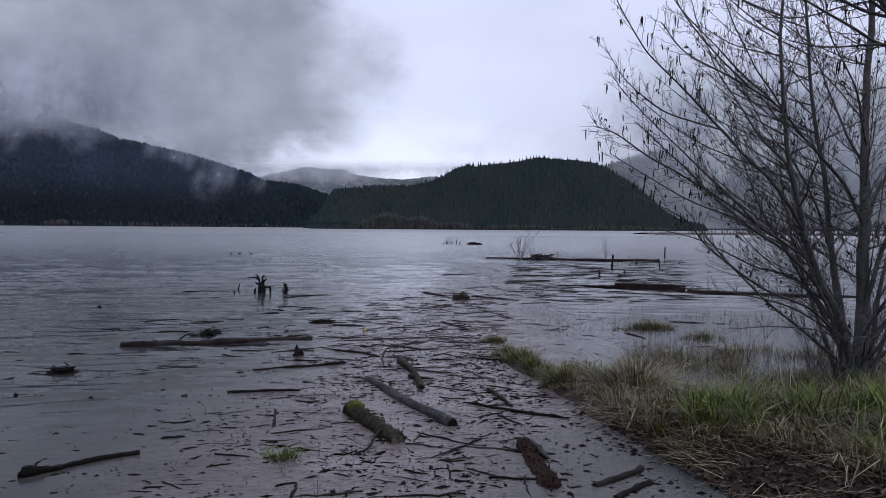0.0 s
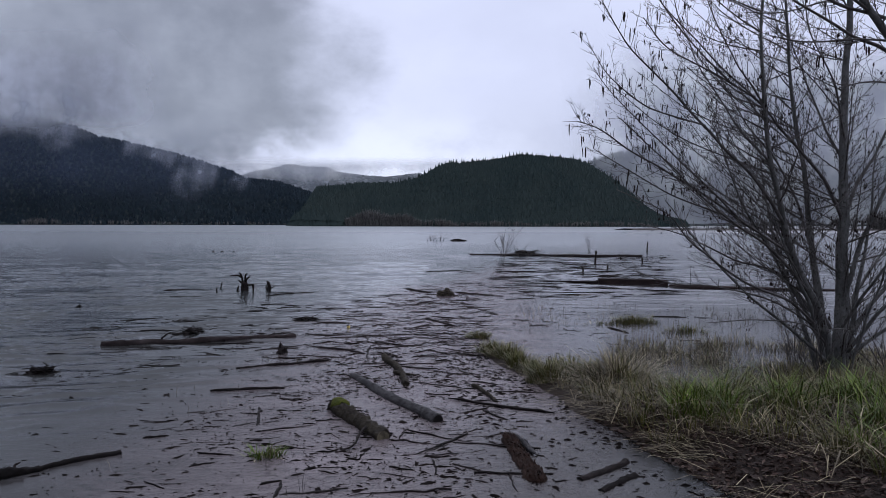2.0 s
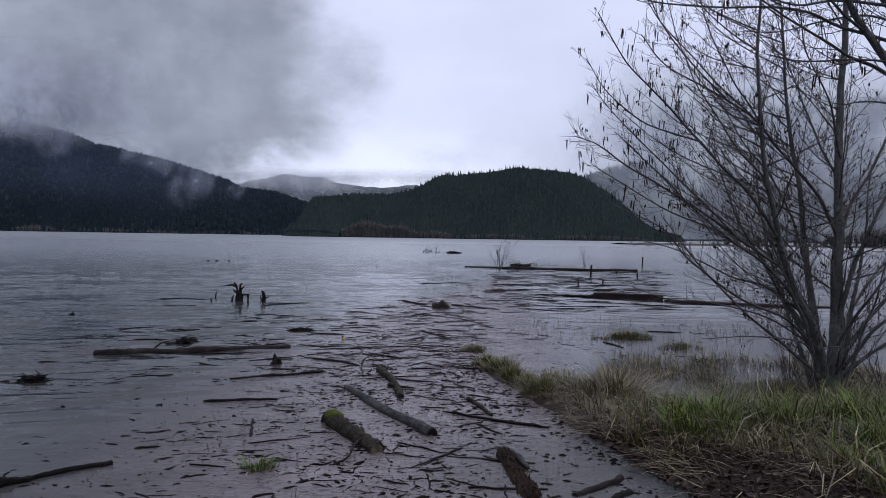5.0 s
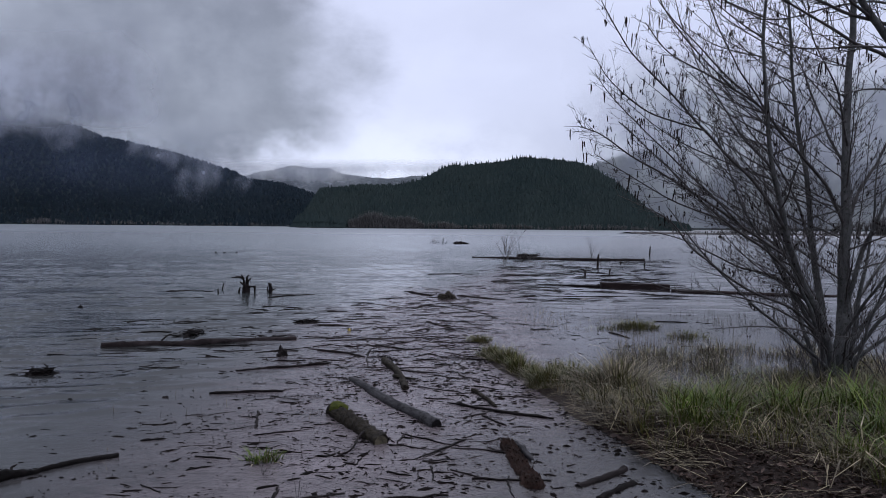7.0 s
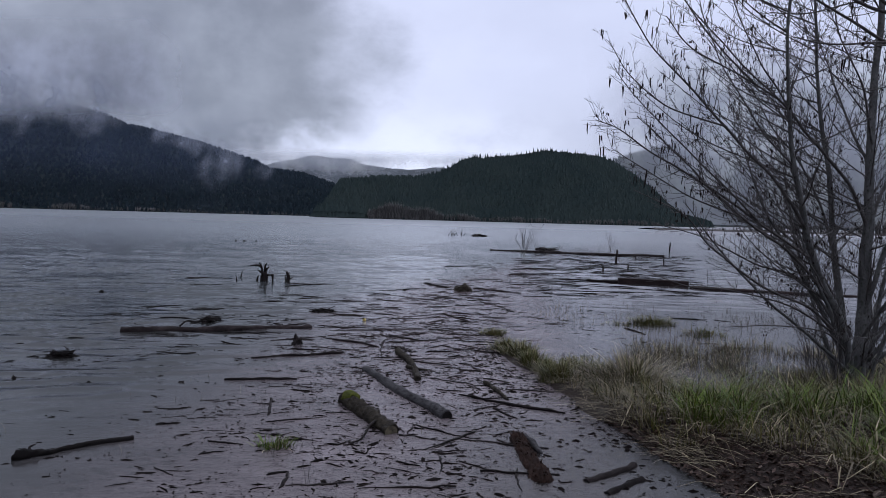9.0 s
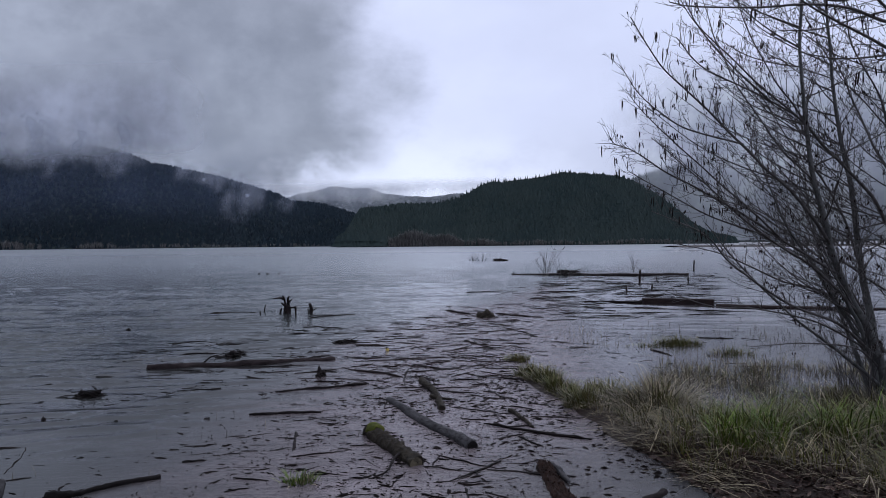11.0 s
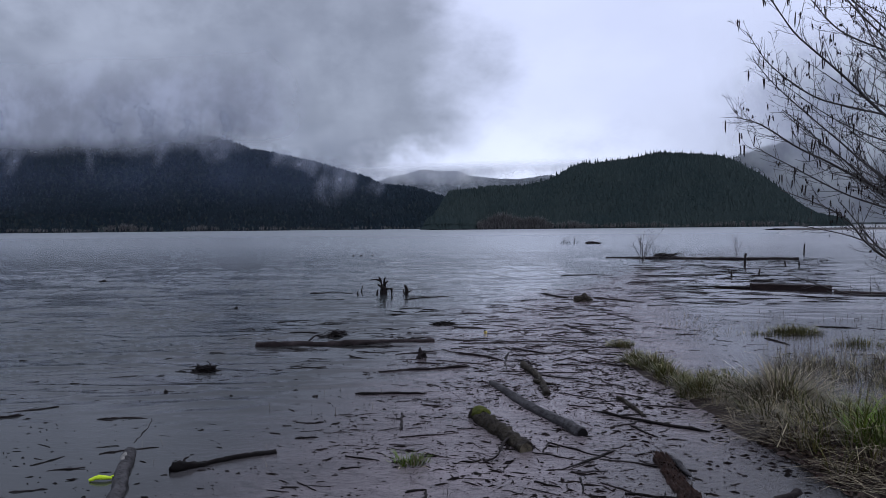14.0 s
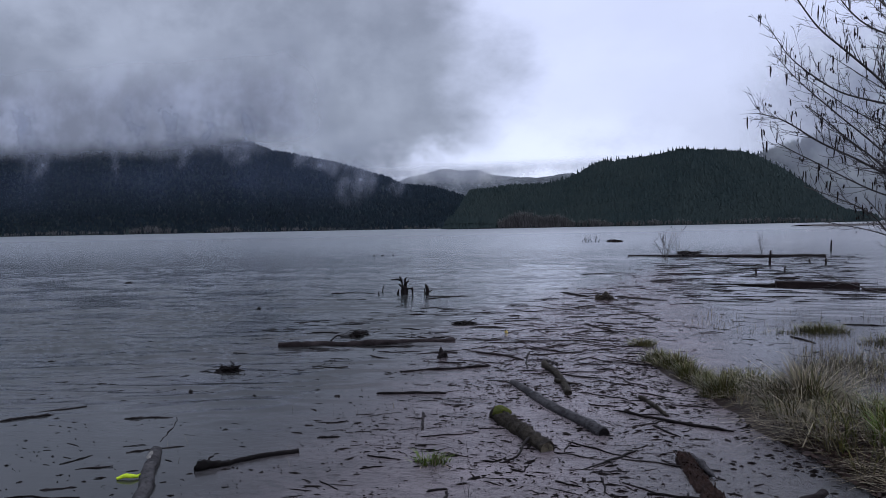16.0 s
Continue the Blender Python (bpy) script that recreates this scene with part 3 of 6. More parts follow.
def forest(name, spots, material, label, tiers=3, sides=6, seed=1, slim=0.17):
    """A wood of tiered conifers, one object: spots are x, y, z, height."""
    rg = np.random.default_rng(seed)
    base_v, base_f = [], []
    for k in range(tiers):
        z0, z1 = 0.08 + 0.86 * k / tiers * 0.9, min(1.0, 0.08 + 0.92 * (k + 1.55) / tiers)
        r0 = slim * (1 - k / tiers * 0.72)
        if k == tiers - 1:
            z1 = 1.0
        b = len(base_v)
        for j in range(sides):
            a = 2 * math.pi * (j + 0.4 * k) / sides
            jag = 1.0 if j % 2 else 0.62
            base_v.append((math.cos(a) * r0 * jag, math.sin(a) * r0 * jag, z0 - 0.03 * (j % 2)))
        base_v.append((0, 0, z1))
        base_f += [(b + j, b + (j + 1) % sides, b + sides) for j in range(sides)]
    bv, bf = np.array(base_v), np.array(base_f)
    n = len(spots)
    sp = np.array(spots)
    ang = rg.uniform(0, 6.283, n)
    ca, sa = np.cos(ang), np.sin(ang)
    wid = sp[:, 3] * rg.uniform(0.8, 1.3, n)
    X = (bv[None, :, 0] * ca[:, None] - bv[None, :, 1] * sa[:, None]) * wid[:, None] + sp[:, 0:1]
    Y = (bv[None, :, 0] * sa[:, None] + bv[None, :, 1] * ca[:, None]) * wid[:, None] + sp[:, 1:2]
    Z = bv[None, :, 2] * sp[:, 3:4] + sp[:, 2:3]
    V = np.stack([X, Y, Z], -1).reshape(-1, 3)
    F = (bf[None] + (np.arange(n) * len(bv))[:, None, None]).reshape(-1, 3)
    me = bpy.data.meshes.new(name)
    me.from_pydata(V.tolist(), [], F.tolist())
    me.materials.append(material)
    return tagged(new(name, me), label, "forest", kind="stuff")


rng = np.random.default_rng(5)
spots, crest = [], []
for x in np.arange(-135, 250, 1.9):
    for y in np.arange(605, 724, 2.5):
        a, b = x + rng.uniform(-1.1, 1.1), y + rng.uniform(-1.4, 1.4)
        z = isle_z(a, b)
        if z < 0.6:
            continue
        low = smooth01((-10 - a) / 40)
        stand = 0.75 + 0.5 * noise.noise(Vector((a * 0.035, b * 0.035, 21)))
        spots.append((a, b, z - 1, (6.9 + 5 * low) * rng.uniform(0.75, 1.15) * (0.7 + 0.4 * stand)))
        if (b > 684 or low > 0.6) and rng.random() < 0.13 * (0.4 + stand):
            crest.append((a, b, z - 1, (10.2 + 4 * low) * rng.uniform(0.7, 1.1)))
forest("conifer_forest", spots, FIR, "dense dark green conifers covering the lake hill", 2, 8, 2, 0.55)
forest("conifer_forest", crest, FIR, "taller dark firs standing out along the hill's crest", 3, 7, 6, 0.17)
spots = []
for x in np.arange(-2500, 160, 8.0):
    for y in np.arange(1506, 1925, 9.5):
        a, b = x + rng.uniform(-4.5, 4.5), y + rng.uniform(-5, 5)
        z = left_z(a, b)
        if z > 0:
            spots.append((a, b, z - 1, rng.uniform(9, 16)))
forest("conifer_forest", spots, FIR_HAZED, "dark haze-tinted conifers on the far mountain slope", 2, 6, 3, 0.52)
spots = []
for x in np.arange(300, 2100, 13):
    for y in np.arange(1710, 2230, 17):
        a, b = x + rng.uniform(-6, 6), y + rng.uniform(-8, 8)
        z = right_z(a, b)
        if z > 0:
            spots.append((a, b, z - 1, rng.uniform(18, 30)))
forest("conifer_forest", spots, FIR_HAZED, "conifers fading into fog on the mountain", 2, 5, 4, 0.24)


def thicket(name, boxes, label, seed, stems=22):
    """Leafless shore trees: crowds of slender upswept sprays. boxes: x0, x1, y, height, count."""
    rg = random.Random(seed)
    s = Soup()
    for x0, x1, y, hgt, count in boxes:
        for _ in range(count):
            x, yy = rg.uniform(x0, x1), y + rg.uniform(-0.03, 0.03) * (x1 - x0)
            h = hgt * rg.uniform(0.6, 1.05) * (0.55 + 0.45 * math.sin(math.pi * (x - x0) / (x1 - x0)))
            for _ in range(stems):
                an = rg.uniform(0, 6.28)
                lean = h * rg.uniform(0.1, 0.42)
                wd = h * rg.uniform(0.02, 0.05)
                d = (math.cos(an), math.sin(an))
                s.blade((x, yy, -0.3), d, h * rg.uniform(0.6, 1.0), wd, lean)
    me = s.mesh(name)
    me.materials.append(THICKET)
    return tagged(new(name, me), label, "shrubs", kind="stuff")


thicket("bare_thicket", [(-72, -28, 603, 17, 150), (-40, -5, 603, 14, 110), (-10, 30, 602, 9, 60), (20, 110, 602, 7, 110), (110, 205, 603, 7, 90)], "bare grey-brown alder thicket along the hill's shore", 1)
thicket("bare_thicket", [(-1130, -980, 1500, 26, 60), (-900, -800, 1501, 20, 40), (-800, -520, 1500, 14, 90), (-1500, -1150, 1500, 17, 120), (-520, -310, 1501, 11, 60)], "bare brown thicket on the far waterline", 2)
bar = Soup()
for j in range(2):
    for i in range(41):
        x = 62 + i * 5
        bar.v.append((x, 185 + 25 * j + 5 * noise.noise(Vector((x * 0.05, j, 0))), -0.3 if j == 0 else 0.5))
for i in range(41):
    bar.v.append((62 + i * 5, 235, -0.6))
bar.f = [(j * 41 + i, j * 41 + i + 1, (j + 1) * 41 + i + 1, (j + 1) * 41 + i) for j in range(2) for i in range(40)]
thing("marsh_bar", bar, SOIL, "low brown marshy bar across the water", "shore", kind="structure")
thicket("bare_thicket", [(92, 130, 205, 5, 60), (125, 200, 207, 9, 140), (75, 100, 208, 2.2, 40), (105, 260, 200, 1.6, 120)], "reddish leafless brush on the marsh bar", 3)


# ---- low cloud and mist ----
def sheet(name, material, x0, x1, y, z0, z1, label, bow=0.0):
    s = Soup()
    n = 12
    for k in range(2):
        for i in range(n + 1):
            u = i / n
            s.v.append((x0 + (x1 - x0) * u, y + bow * math.sin(math.pi * u), z0 if k == 0 else z1))
    s.f = [(i, i + 1, n + 2 + i, n + 1 + i) for i in range(n)]
    return thing(name, s, material, label, "mist", kind="structure")


sheet("mist_west", mist_mat("west_cloud", (0.62, 0.645, 0.71), 180, 250, 1.0, 0.0036, 0.0, -690, -520, 0.36, (320, 480)), -2700, -420, 1470, 4, 640, "grey cloud hanging over the mountain top")
# added blue-coloured sheet: its paint gives the slope the tint of distant air
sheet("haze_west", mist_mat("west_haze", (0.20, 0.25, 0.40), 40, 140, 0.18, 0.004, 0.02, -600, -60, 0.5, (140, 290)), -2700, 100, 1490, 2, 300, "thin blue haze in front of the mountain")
sheet("mist_east", mist_mat("east_cloud", (0.76, 0.79, 0.88), 60, 260, 1.0, 0.004, 0.46, 640, 290, 0.22, (290, 500)), 250, 2300, 1650, 2, 900, "pale fog in front of the mountain")
sheet("mist_distance", mist_mat("distant_haze", (0.8, 0.82, 0.88), 178, 275, 0.8, 0.005, 0.12, None, None, 0.6, (238, 300)), -1800, 900, 2900, 4, 420, "bright haze in the valley")
WISP = wisp_mat("wisp_vapour", (0.56, 0.59, 0.68), 0.66)
BANK = wisp_mat("cloud_bank_vapour", (0.50, 0.53, 0.62), 1.0)
for x, y, z, wd, ht, lean in [(-480, 1455, 112, 110, 110, -8), (-405, 1455, 100, 70, 90, 10), (-930, 1440, 205, 130, 170, 18), (-1120, 1440, 205, 110, 190, -14), (-1330, 1440, 195, 150, 180, 12), (-780, 1440, 195, 120, 120, 24), (-640, 1450, 175, 120, 80, 20), (-560, 1450, 140, 90, 70, 0), (-515, 1445, 112, 150, 170, -24), (-600, 1445, 172, 170, 80, 24), (-960, 1430, 255, 520, 215, 6), (-1380, 1430, 265, 420, 205, 0), (-760, 1430, 240, 260, 202, 10)]:
    s = Soup()
    for k in range(5):
        for i in range(5):
            s.v.append(((i / 4 - 0.5) * wd, 6 * math.sin(i + k), (k / 4 - 0.5) * ht))
    s.f = [(k * 5 + i, k * 5 + i + 1, k * 5 + i + 6, k * 5 + i + 5) for k in range(4) for i in range(4)]
    o = thing("mist_wisp", s, BANK if ht > 200 else WISP, "torn white mist wisp against the dark slope", "mist", kind="structure")
    o.matrix_world = pose(x, y, z, 0, lean, 0)


# ---- driftwood ----
def log_path(a, b, za, zb, bend, seed, n, crook=0.012):
    pa, pb = Vector((*a, za)), Vector((*b, zb))
    side = (pb - pa).cross(Vector((0, 0, 1))).normalized()
    out = []
    for i in range(n):
        s = i / (n - 1)
        q = pa.lerp(pb, s) + side * (bend * math.sin(math.pi * s) + crook * noise.noise(Vector((s * 4.3, seed * 1.7, 0))) + crook * 0.4 * noise.noise(Vector((s * 11, seed, 3))))
        q.z += crook * 0.35 * noise.noise(Vector((s * 4, seed, 7)))
        out.append(q)
    return out


def log(name, label, a, b, r1, r2, material, bend=0.0, sink=0.35, seed=1, n=22, sides=14, rough=0.28, end=None, group="", category="log", lift=(0, 0), crook=0.012):
    """A floating trunk from a to b: uneven round, knots, rough broken ends."""
    path = log_path(a, b, r1 * sink + lift[0], r2 * sink + lift[1], bend, seed, n, crook)
    s = Soup()
    rad = []
    for i in range(n):
        k = i / (n - 1)
        r = r1 + (r2 - r1) * k
        r *= 1 + 0.16 * noise.noise(Vector((k * 7, seed * 3.1, 1))) + 0.10 * noise.noise(Vector((k * 19, seed * 1.1, 4)))
        if category == "driftwood":
            r *= 0.45 + 0.55 * smooth01(min(k, 1 - k) * 7)
        rad.append(r)
    ax = (path[-1] - path[0]).normalized()
    s.tube([path[0] - ax * r1 * 0.10] + path + [path[-1] + ax * r2 * 0.10], [rad[0] * 0.86] + rad + [rad[-1] * 0.86], sides, True, rough)
    ob = thing(name, s, material, label, category, group)
    if end is not None:
        for q, d, r in ((path[0], -ax, rad[0]), (path[-1], ax, rad[-1])):
            e = Soup()
            m0 = len(e.v)
            e1 = d.cross(Vector((0, 0, 1))).normalized()
            e2 = d.cross(e1)
            for ring, (rr, out) in enumerate(((0.84, 0.115), (0.62, 0.17), (0.3, 0.12))):
                for j in range(sides):
                    an = 2 * math.pi * j / sides
                    jit = 0.07 * noise.noise(Vector((j * 1.3, ring, seed)))
                    e.v.append(q + d * (r * (out + jit)) + e1 * (math.cos(an) * r * rr) + e2 * (math.sin(an) * r * rr))
            for ring in range(2):
                for j in range(sides):
                    p, o2 = m0 + ring * sides + j, m0 + ring * sides + (j + 1) % sides
                    e.f.append((p, o2, o2 + sides, p + sides))
            e.f.append(tuple(m0 + 2 * sides + j for j in range(sides)))
            part("end_grain", e, end, ob)
    return ob


def stub(parent, pts, r, material=None, name="branch_stub"):
    s = Soup()
    p = spline(pts, 5)
    s.tube(p, [r * (1 - 0.6 * i / (len(p) - 1)) for i in range(len(p))], 7, True, 0.2)
    return part(name, s, material or DARKWOOD, parent)


def moss_cap(parent, centre, axis_to, r, wide, seed):
    """A cushion of moss that hugs the top of a log."""
    s = Soup()
    c = Vector(centre)
    ax = (Vector(axis_to) - c)
    ax.z = 0
    ax.normalize()
    side = Vector((-ax.y, ax.x, 0))
    n, m = 12, 12
    for i in range(n):
        for j in range(m):
            u, v = i / (n - 1) * 2 - 1, j / (m - 1) * 2 - 1
            fall = max(0.0, 1 - (u * u + v * v) * (0.85 + 0.4 * noise.noise(Vector((u * 2, v * 2, seed)))))
            an = v * 1.25
            rr = r * (0.72 + 0.46 * min(1, fall * 2.2) ** 0.5 + 0.10 * noise.noise(Vector((u * 6, v * 6, seed))) * fall)
            s.v.append(c + ax * (u * wide) + side * (math.sin(an) * rr) + Vector((0, 0, math.cos(an) * rr)))
    s.f = [(i * m + j, (i + 1) * m + j, (i + 1) * m + j + 1, i * m + j + 1) for i in range(n - 1) for j in range(m - 1)]
    return part("moss_patch", s, MOSS, parent, "bright green moss cushion")


mossy = log("mossy_log", "short brown log with green moss floating in debris", (-0.74, 5.68), (-0.31, 4.90), 0.068, 0.056, BARK, 0.012, 0.2, 3, 32, 18, 0.45, ENDWOOD, crook=0.02)
moss_cap(mossy, (-0.705, 5.615, 0.014), (-0.31, 4.9, 0.03), 0.074, 0.075, 2)
stub(mossy, [(-0.44, 5.10, 0.03), (-0.47, 4.92, 0.045), (-0.50, 4.72, 0.02), (-0.60, 4.62, 0.0)], 0.011)
log("grey_log", "smooth weathered grey log with dark cut ends", (-0.75, 6.86), (0.08, 5.31), 0.034, 0.054, GREYWOOD, 0.02, 0.12, 5, 34, 18, 0.26, BLACKEND, crook=0.022)
limb = log("split_limb", "crooked grey-brown limb with flaking bark", (-0.48, 7.74), (-0.20, 6.45), 0.040, 0.030, BARK, -0.05, 0.4, 7, 20, 10, 0.5)
stub(limb, [(-0.33, 6.95, 0.02), (-0.22, 6.85, 0.02), (-0.12, 6.86, 0.01)], 0.022, BARK)
longlog = log("long_log", "long dark brown log floating flat", (-4.0, 8.54), (-1.75, 9.18), 0.056, 0.042, SOAKED, 0.02, 0.1, 9, 40, 16, 0.3, BLACKEND, crook=0.02)
stub(longlog, [(-3.35, 8.74, 0.06), (-3.3, 8.84, 0.11), (-3.22, 8.9, 0.12)], 0.012)
log("driftwood_pole", "thin dark driftwood pole", (-1.99, 7.23), (-1.08, 7.61), 0.013, 0.018, DARKWOOD, 0.03, 0.5, 11, 22, 9, 0.65, group="driftwood poles", category="driftwood", crook=0.03)
log("driftwood_pole", "thin dark driftwood pole", (-1.95, 6.27), (-1.31, 6.37), 0.015, 0.012, DARKWOOD, -0.01, 0.5, 13, 22, 9, 0.65, group="driftwood poles", category="driftwood", crook=0.03)
root = log("rooted_branch", "dark soaked branch with a root knob", (-2.44, 4.27), (-2.01, 4.63), 0.021, 0.022, DARKWOOD, -0.03, 0.2, 15, 22, 10, 0.4, crook=0.015)
ks = Soup()
ks.tube(spline([(-2.53, 4.19, 0.0), (-2.50, 4.23, 0.014), (-2.44, 4.28, 0.012), (-2.36, 4.33, 0.004)], 4), [0.014, 0.024, 0.031, 0.035, 0.037, 0.035, 0.032, 0.030, 0.028, 0.026, 0.024, 0.021, 0.018], 10, True, 0.9)
part("root_knob", ks, DARKWOOD, root)
stub(root, [(-2.46, 4.26, 0.01), (-2.50, 4.31, 0.04), (-2.49, 4.35, 0.045)], 0.010)
log("driftwood_pole", "long slim dark pole near the bank", (0.18, 5.97), (1.01, 5.50), 0.010, 0.013, DARKWOOD, 0.02, 0.8, 17, 22, 9, 0.65, group="driftwood poles", category="driftwood", crook=0.03)
log("driftwood_pole", "short brown driftwood pole", (0.42, 6.46), (0.60, 5.86), 0.022, 0.015, BARK, 0.01, 0.5, 19, 22, 9, 0.65, group="driftwood poles", category="driftwood", crook=0.03)
log("cut_branch", "dark wet cut branch lying in mud", (0.90, 4.12), (1.26, 4.41), 0.027, 0.031, DARKWOOD, 0.01, -0.3, 21, 18, 12, 0.4, BLACKEND, "cut branches by the bank", "branch")
log("cut_branch", "dark wet cut branch lying in mud", (0.98, 3.95), (1.25, 4.18), 0.025, 0.028, DARKWOOD, -0.01, -0.4, 23, 18, 12, 0.4, BLACKEND, "cut branches by the bank", "branch")
# the rotten plank of wood: a flat crumbling slab with a splintered rim
rs = Soup()
n, m = 44, 18
for k in range(2):
    for i in range(n):
        for j in range(m):
            u, v = i / (n - 1), j / (m - 1) * 2 - 1
            half = (0.052 + 0.020 * u) * (1 + 0.28 * noise.noise(Vector((u * 6, v > 0, 3)))) * min(1, 6 * u + 0.4) * min(1, 8 * (1 - u) + 0.5)
            x, y = 0.56 + 0.085 * u + half * v, 4.92 - 0.84 * u
            top = 0.022 * (1 - v ** 4) + 0.026 * noise.noise(Vector((u * 22, v * 5, 1))) + 0.016 * noise.noise(Vector((u * 9, v * 4, 8))) + 0.012 * noise.noise(Vector((u * 50, v * 14, 5))) + 0.02 * math.exp(-((u - 0.08) / 0.08) ** 2)
            rs.v.append((x, y, top if k == 0 else -0.03))
q = n * m
for i in range(n - 1):
    for j in range(m - 1):
        a = i * m + j
        rs.f += [(a, a + 1, a + m + 1, a + m), (q + a, q + a + m, q + a + m + 1, q + a + 1)]
rim = [i * m for i in range(n)] + [(n - 1) * m + j for j in range(1, m)] + [i * m + m - 1 for i in reversed(range(n - 1))] + [j for j in reversed(range(1, m - 1))]
rs.f += [(rim[i], rim[(i + 1) % len(rim)], rim[(i + 1) % len(rim)] + q, rim[i] + q) for i in range(len(rim))]
rot = thing("rotten_slab", rs, ROT, "crumbling red-brown rotten wood slab half sunk", "driftwood")
sp = Soup()
rg = random.Random(4)
for _ in range(40):
    u = rg.random()
    x, y = 0.56 + 0.085 * u + rg.uniform(-0.05, 0.05), 4.92 - 0.84 * u
    d = Vector((rg.uniform(-0.3, 0.3), 1, rg.uniform(-0.1, 0.05))).normalized() * rg.uniform(0.02, 0.06)
    sp.tube([(x, y, 0.03), tuple(Vector((x, y, 0.035)) + d)], [0.006, 0.002], 4)
part("splintered_rim", sp, ROT, rot)

rim_path = [Vector((0.625 + 0.07 * i / 9 + 0.012 * noise.noise(Vector((i * 0.9, 3, 1))), 4.90 - 0.36 * i / 9, 0.014)) for i in range(10)]
br = Soup()
br.tube(rim_path, [0.010, 0.017, 0.020, 0.018, 0.021, 0.017, 0.019, 0.015, 0.012, 0.006], 8, True, 0.9)
part("bark_rim", br, GREYWOOD, rot, "pale grey bark along one edge")

FAR_STICKS = [
    ((-6.37, 14.2), (-4.36, 14.35), 0.024), ((-5.95, 15.55), (-5.30, 15.75), 0.028), ((-5.42, 15.75), (-5.12, 15.9), 0.010), ((-5.08, 15.5), (-4.90, 15.6), 0.026), ((-3.48, 14.9), (-2.5, 15.1), 0.022), ((-3.38, 14.40), (-2.60, 15.05), 0.030),
    ((-0.47, 15.84), (0.09, 14.97), 0.052), ((0.65, 15.01), (1.34, 14.35), 0.042), ((-2.12, 10.80), (-1.22, 10.48), 0.020),
    ((-0.05, 21.46), (1.26, 22.37), 0.034), ((5.09, 19.83), (5.64, 19.67), 0.06), ((-1.39, 5.73), (-1.28, 5.23), 0.015),
    ((-0.18, 5.14), (0.38, 4.77), 0.010), ((-1.48, 4.38), (-1.34, 4.45), 0.010), ((-2.00, 4.95), (-1.84, 5.00), 0.014),
    ((-0.97, 4.08), (-0.86, 4.14), 0.015), ((-0.85, 3.90), (-0.86, 4.14), 0.014), ((0.42, 6.61), (0.67, 6.46), 0.015),
    ((0.45, 5.60), (0.62, 5.34), 0.016), ((-1.36, 9.04), (-0.18, 9.40), 0.016), ((-0.67, 8.77), (-0.63, 7.44), 0.014),
    ((-1.34, 8.43), (-0.71, 8.01), 0.030), ((-0.02, 10.96), (0.40, 10.20), 0.028), ((0.03, 4.47), (0.04, 4.20), 0.010),
    ((-0.24, 4.36), (-0.08, 4.29), 0.010), ((0.41, 13.37), (1.31, 10.71), 0.012), ((0.51, 4.30), (0.50, 3.95), 0.008),
    ((2.64, 9.92), (2.80, 9.43), 0.024), ((3.71, 11.14), (4.23, 11.03), 0.024), ((-3.80, 5.20), (-3.41, 5.28), 0.016),
    ((-3.13, 4.70), (-3.40, 5.32), 0.006), ((-3.21, 4.43), (-2.89, 4.63), 0.010), ((-3.51, 4.16), (-3.42, 4.36), 0.009),
    ((-4.80, 4.98), (-4.50, 5.22), 0.022), ((-3.29, 3.75), (-3.10, 3.83), 0.010), ((-1.95, 10.56), (-1.23, 10.42), 0.022),
]
for i, (a, b, r) in enumerate(FAR_STICKS):
    ln = math.dist(a, b)
    log("driftwood_stick", "dark soaked driftwood stick afloat", a, b, r * 0.72, r * 0.5, DARKWOOD, 0.04 * ln * (-1) ** i, 0.15, 30 + i, 18, 8, 0.7, group="larger driftwood sticks", category="driftwood", crook=0.035 * ln)

log("drift_pole", "very long thin dark log far out", (2.17, 33.55), (10.06, 31.25), 0.07, 0.11, DARKWOOD, 0.15, 0.1, 71, 30, 10, 0.2)
bs = Soup()
for i in range(15):
    u = i / 14
    hw, hh = 0.085 * (1 + 0.08 * noise.noise(Vector((u * 5, 1, 0)))), 0.085 * (1 + 0.10 * noise.noise(Vector((u * 6, 2, 0))))
    for a, b in ((-1, -0.8), (-0.85, -1), (0.85, -1), (1, -0.8), (1, 0.78), (0.8, 1), (-0.8, 1), (-1, 0.78)):
        bs.v.append((4.42 + 1.58 * u, 17.30 - 0.48 * u + a * hw, 0.055 + b * hh))
bs.f = [(i * 8 + j, i * 8 + (j + 1) % 8, i * 8 + 8 + (j + 1) % 8, i * 8 + 8 + j) for i in range(14) for j in range(8)]
bs.f += [tuple(range(7, -1, -1)), tuple(range(14 * 8, 15 * 8))]
thing("red_timber", bs, REDBEAM, "squared red-brown timber floating beside the tree", "timber", smooth=False)
log("driftwood_pole", "dark pole nosing past the squared timber", (3.55, 17.9), (4.6, 17.3), 0.03, 0.05, DARKWOOD, 0.02, 0.2, 74, 18, 8, 0.5, group="driftwood poles", category="driftwood")
log("sunken_log", "reddish log barely above the water", (5.9, 16.35), (9.3, 15.2), 0.07, 0.05, REDBEAM, 0.1, 0.1, 73, 24, 10, 0.2)


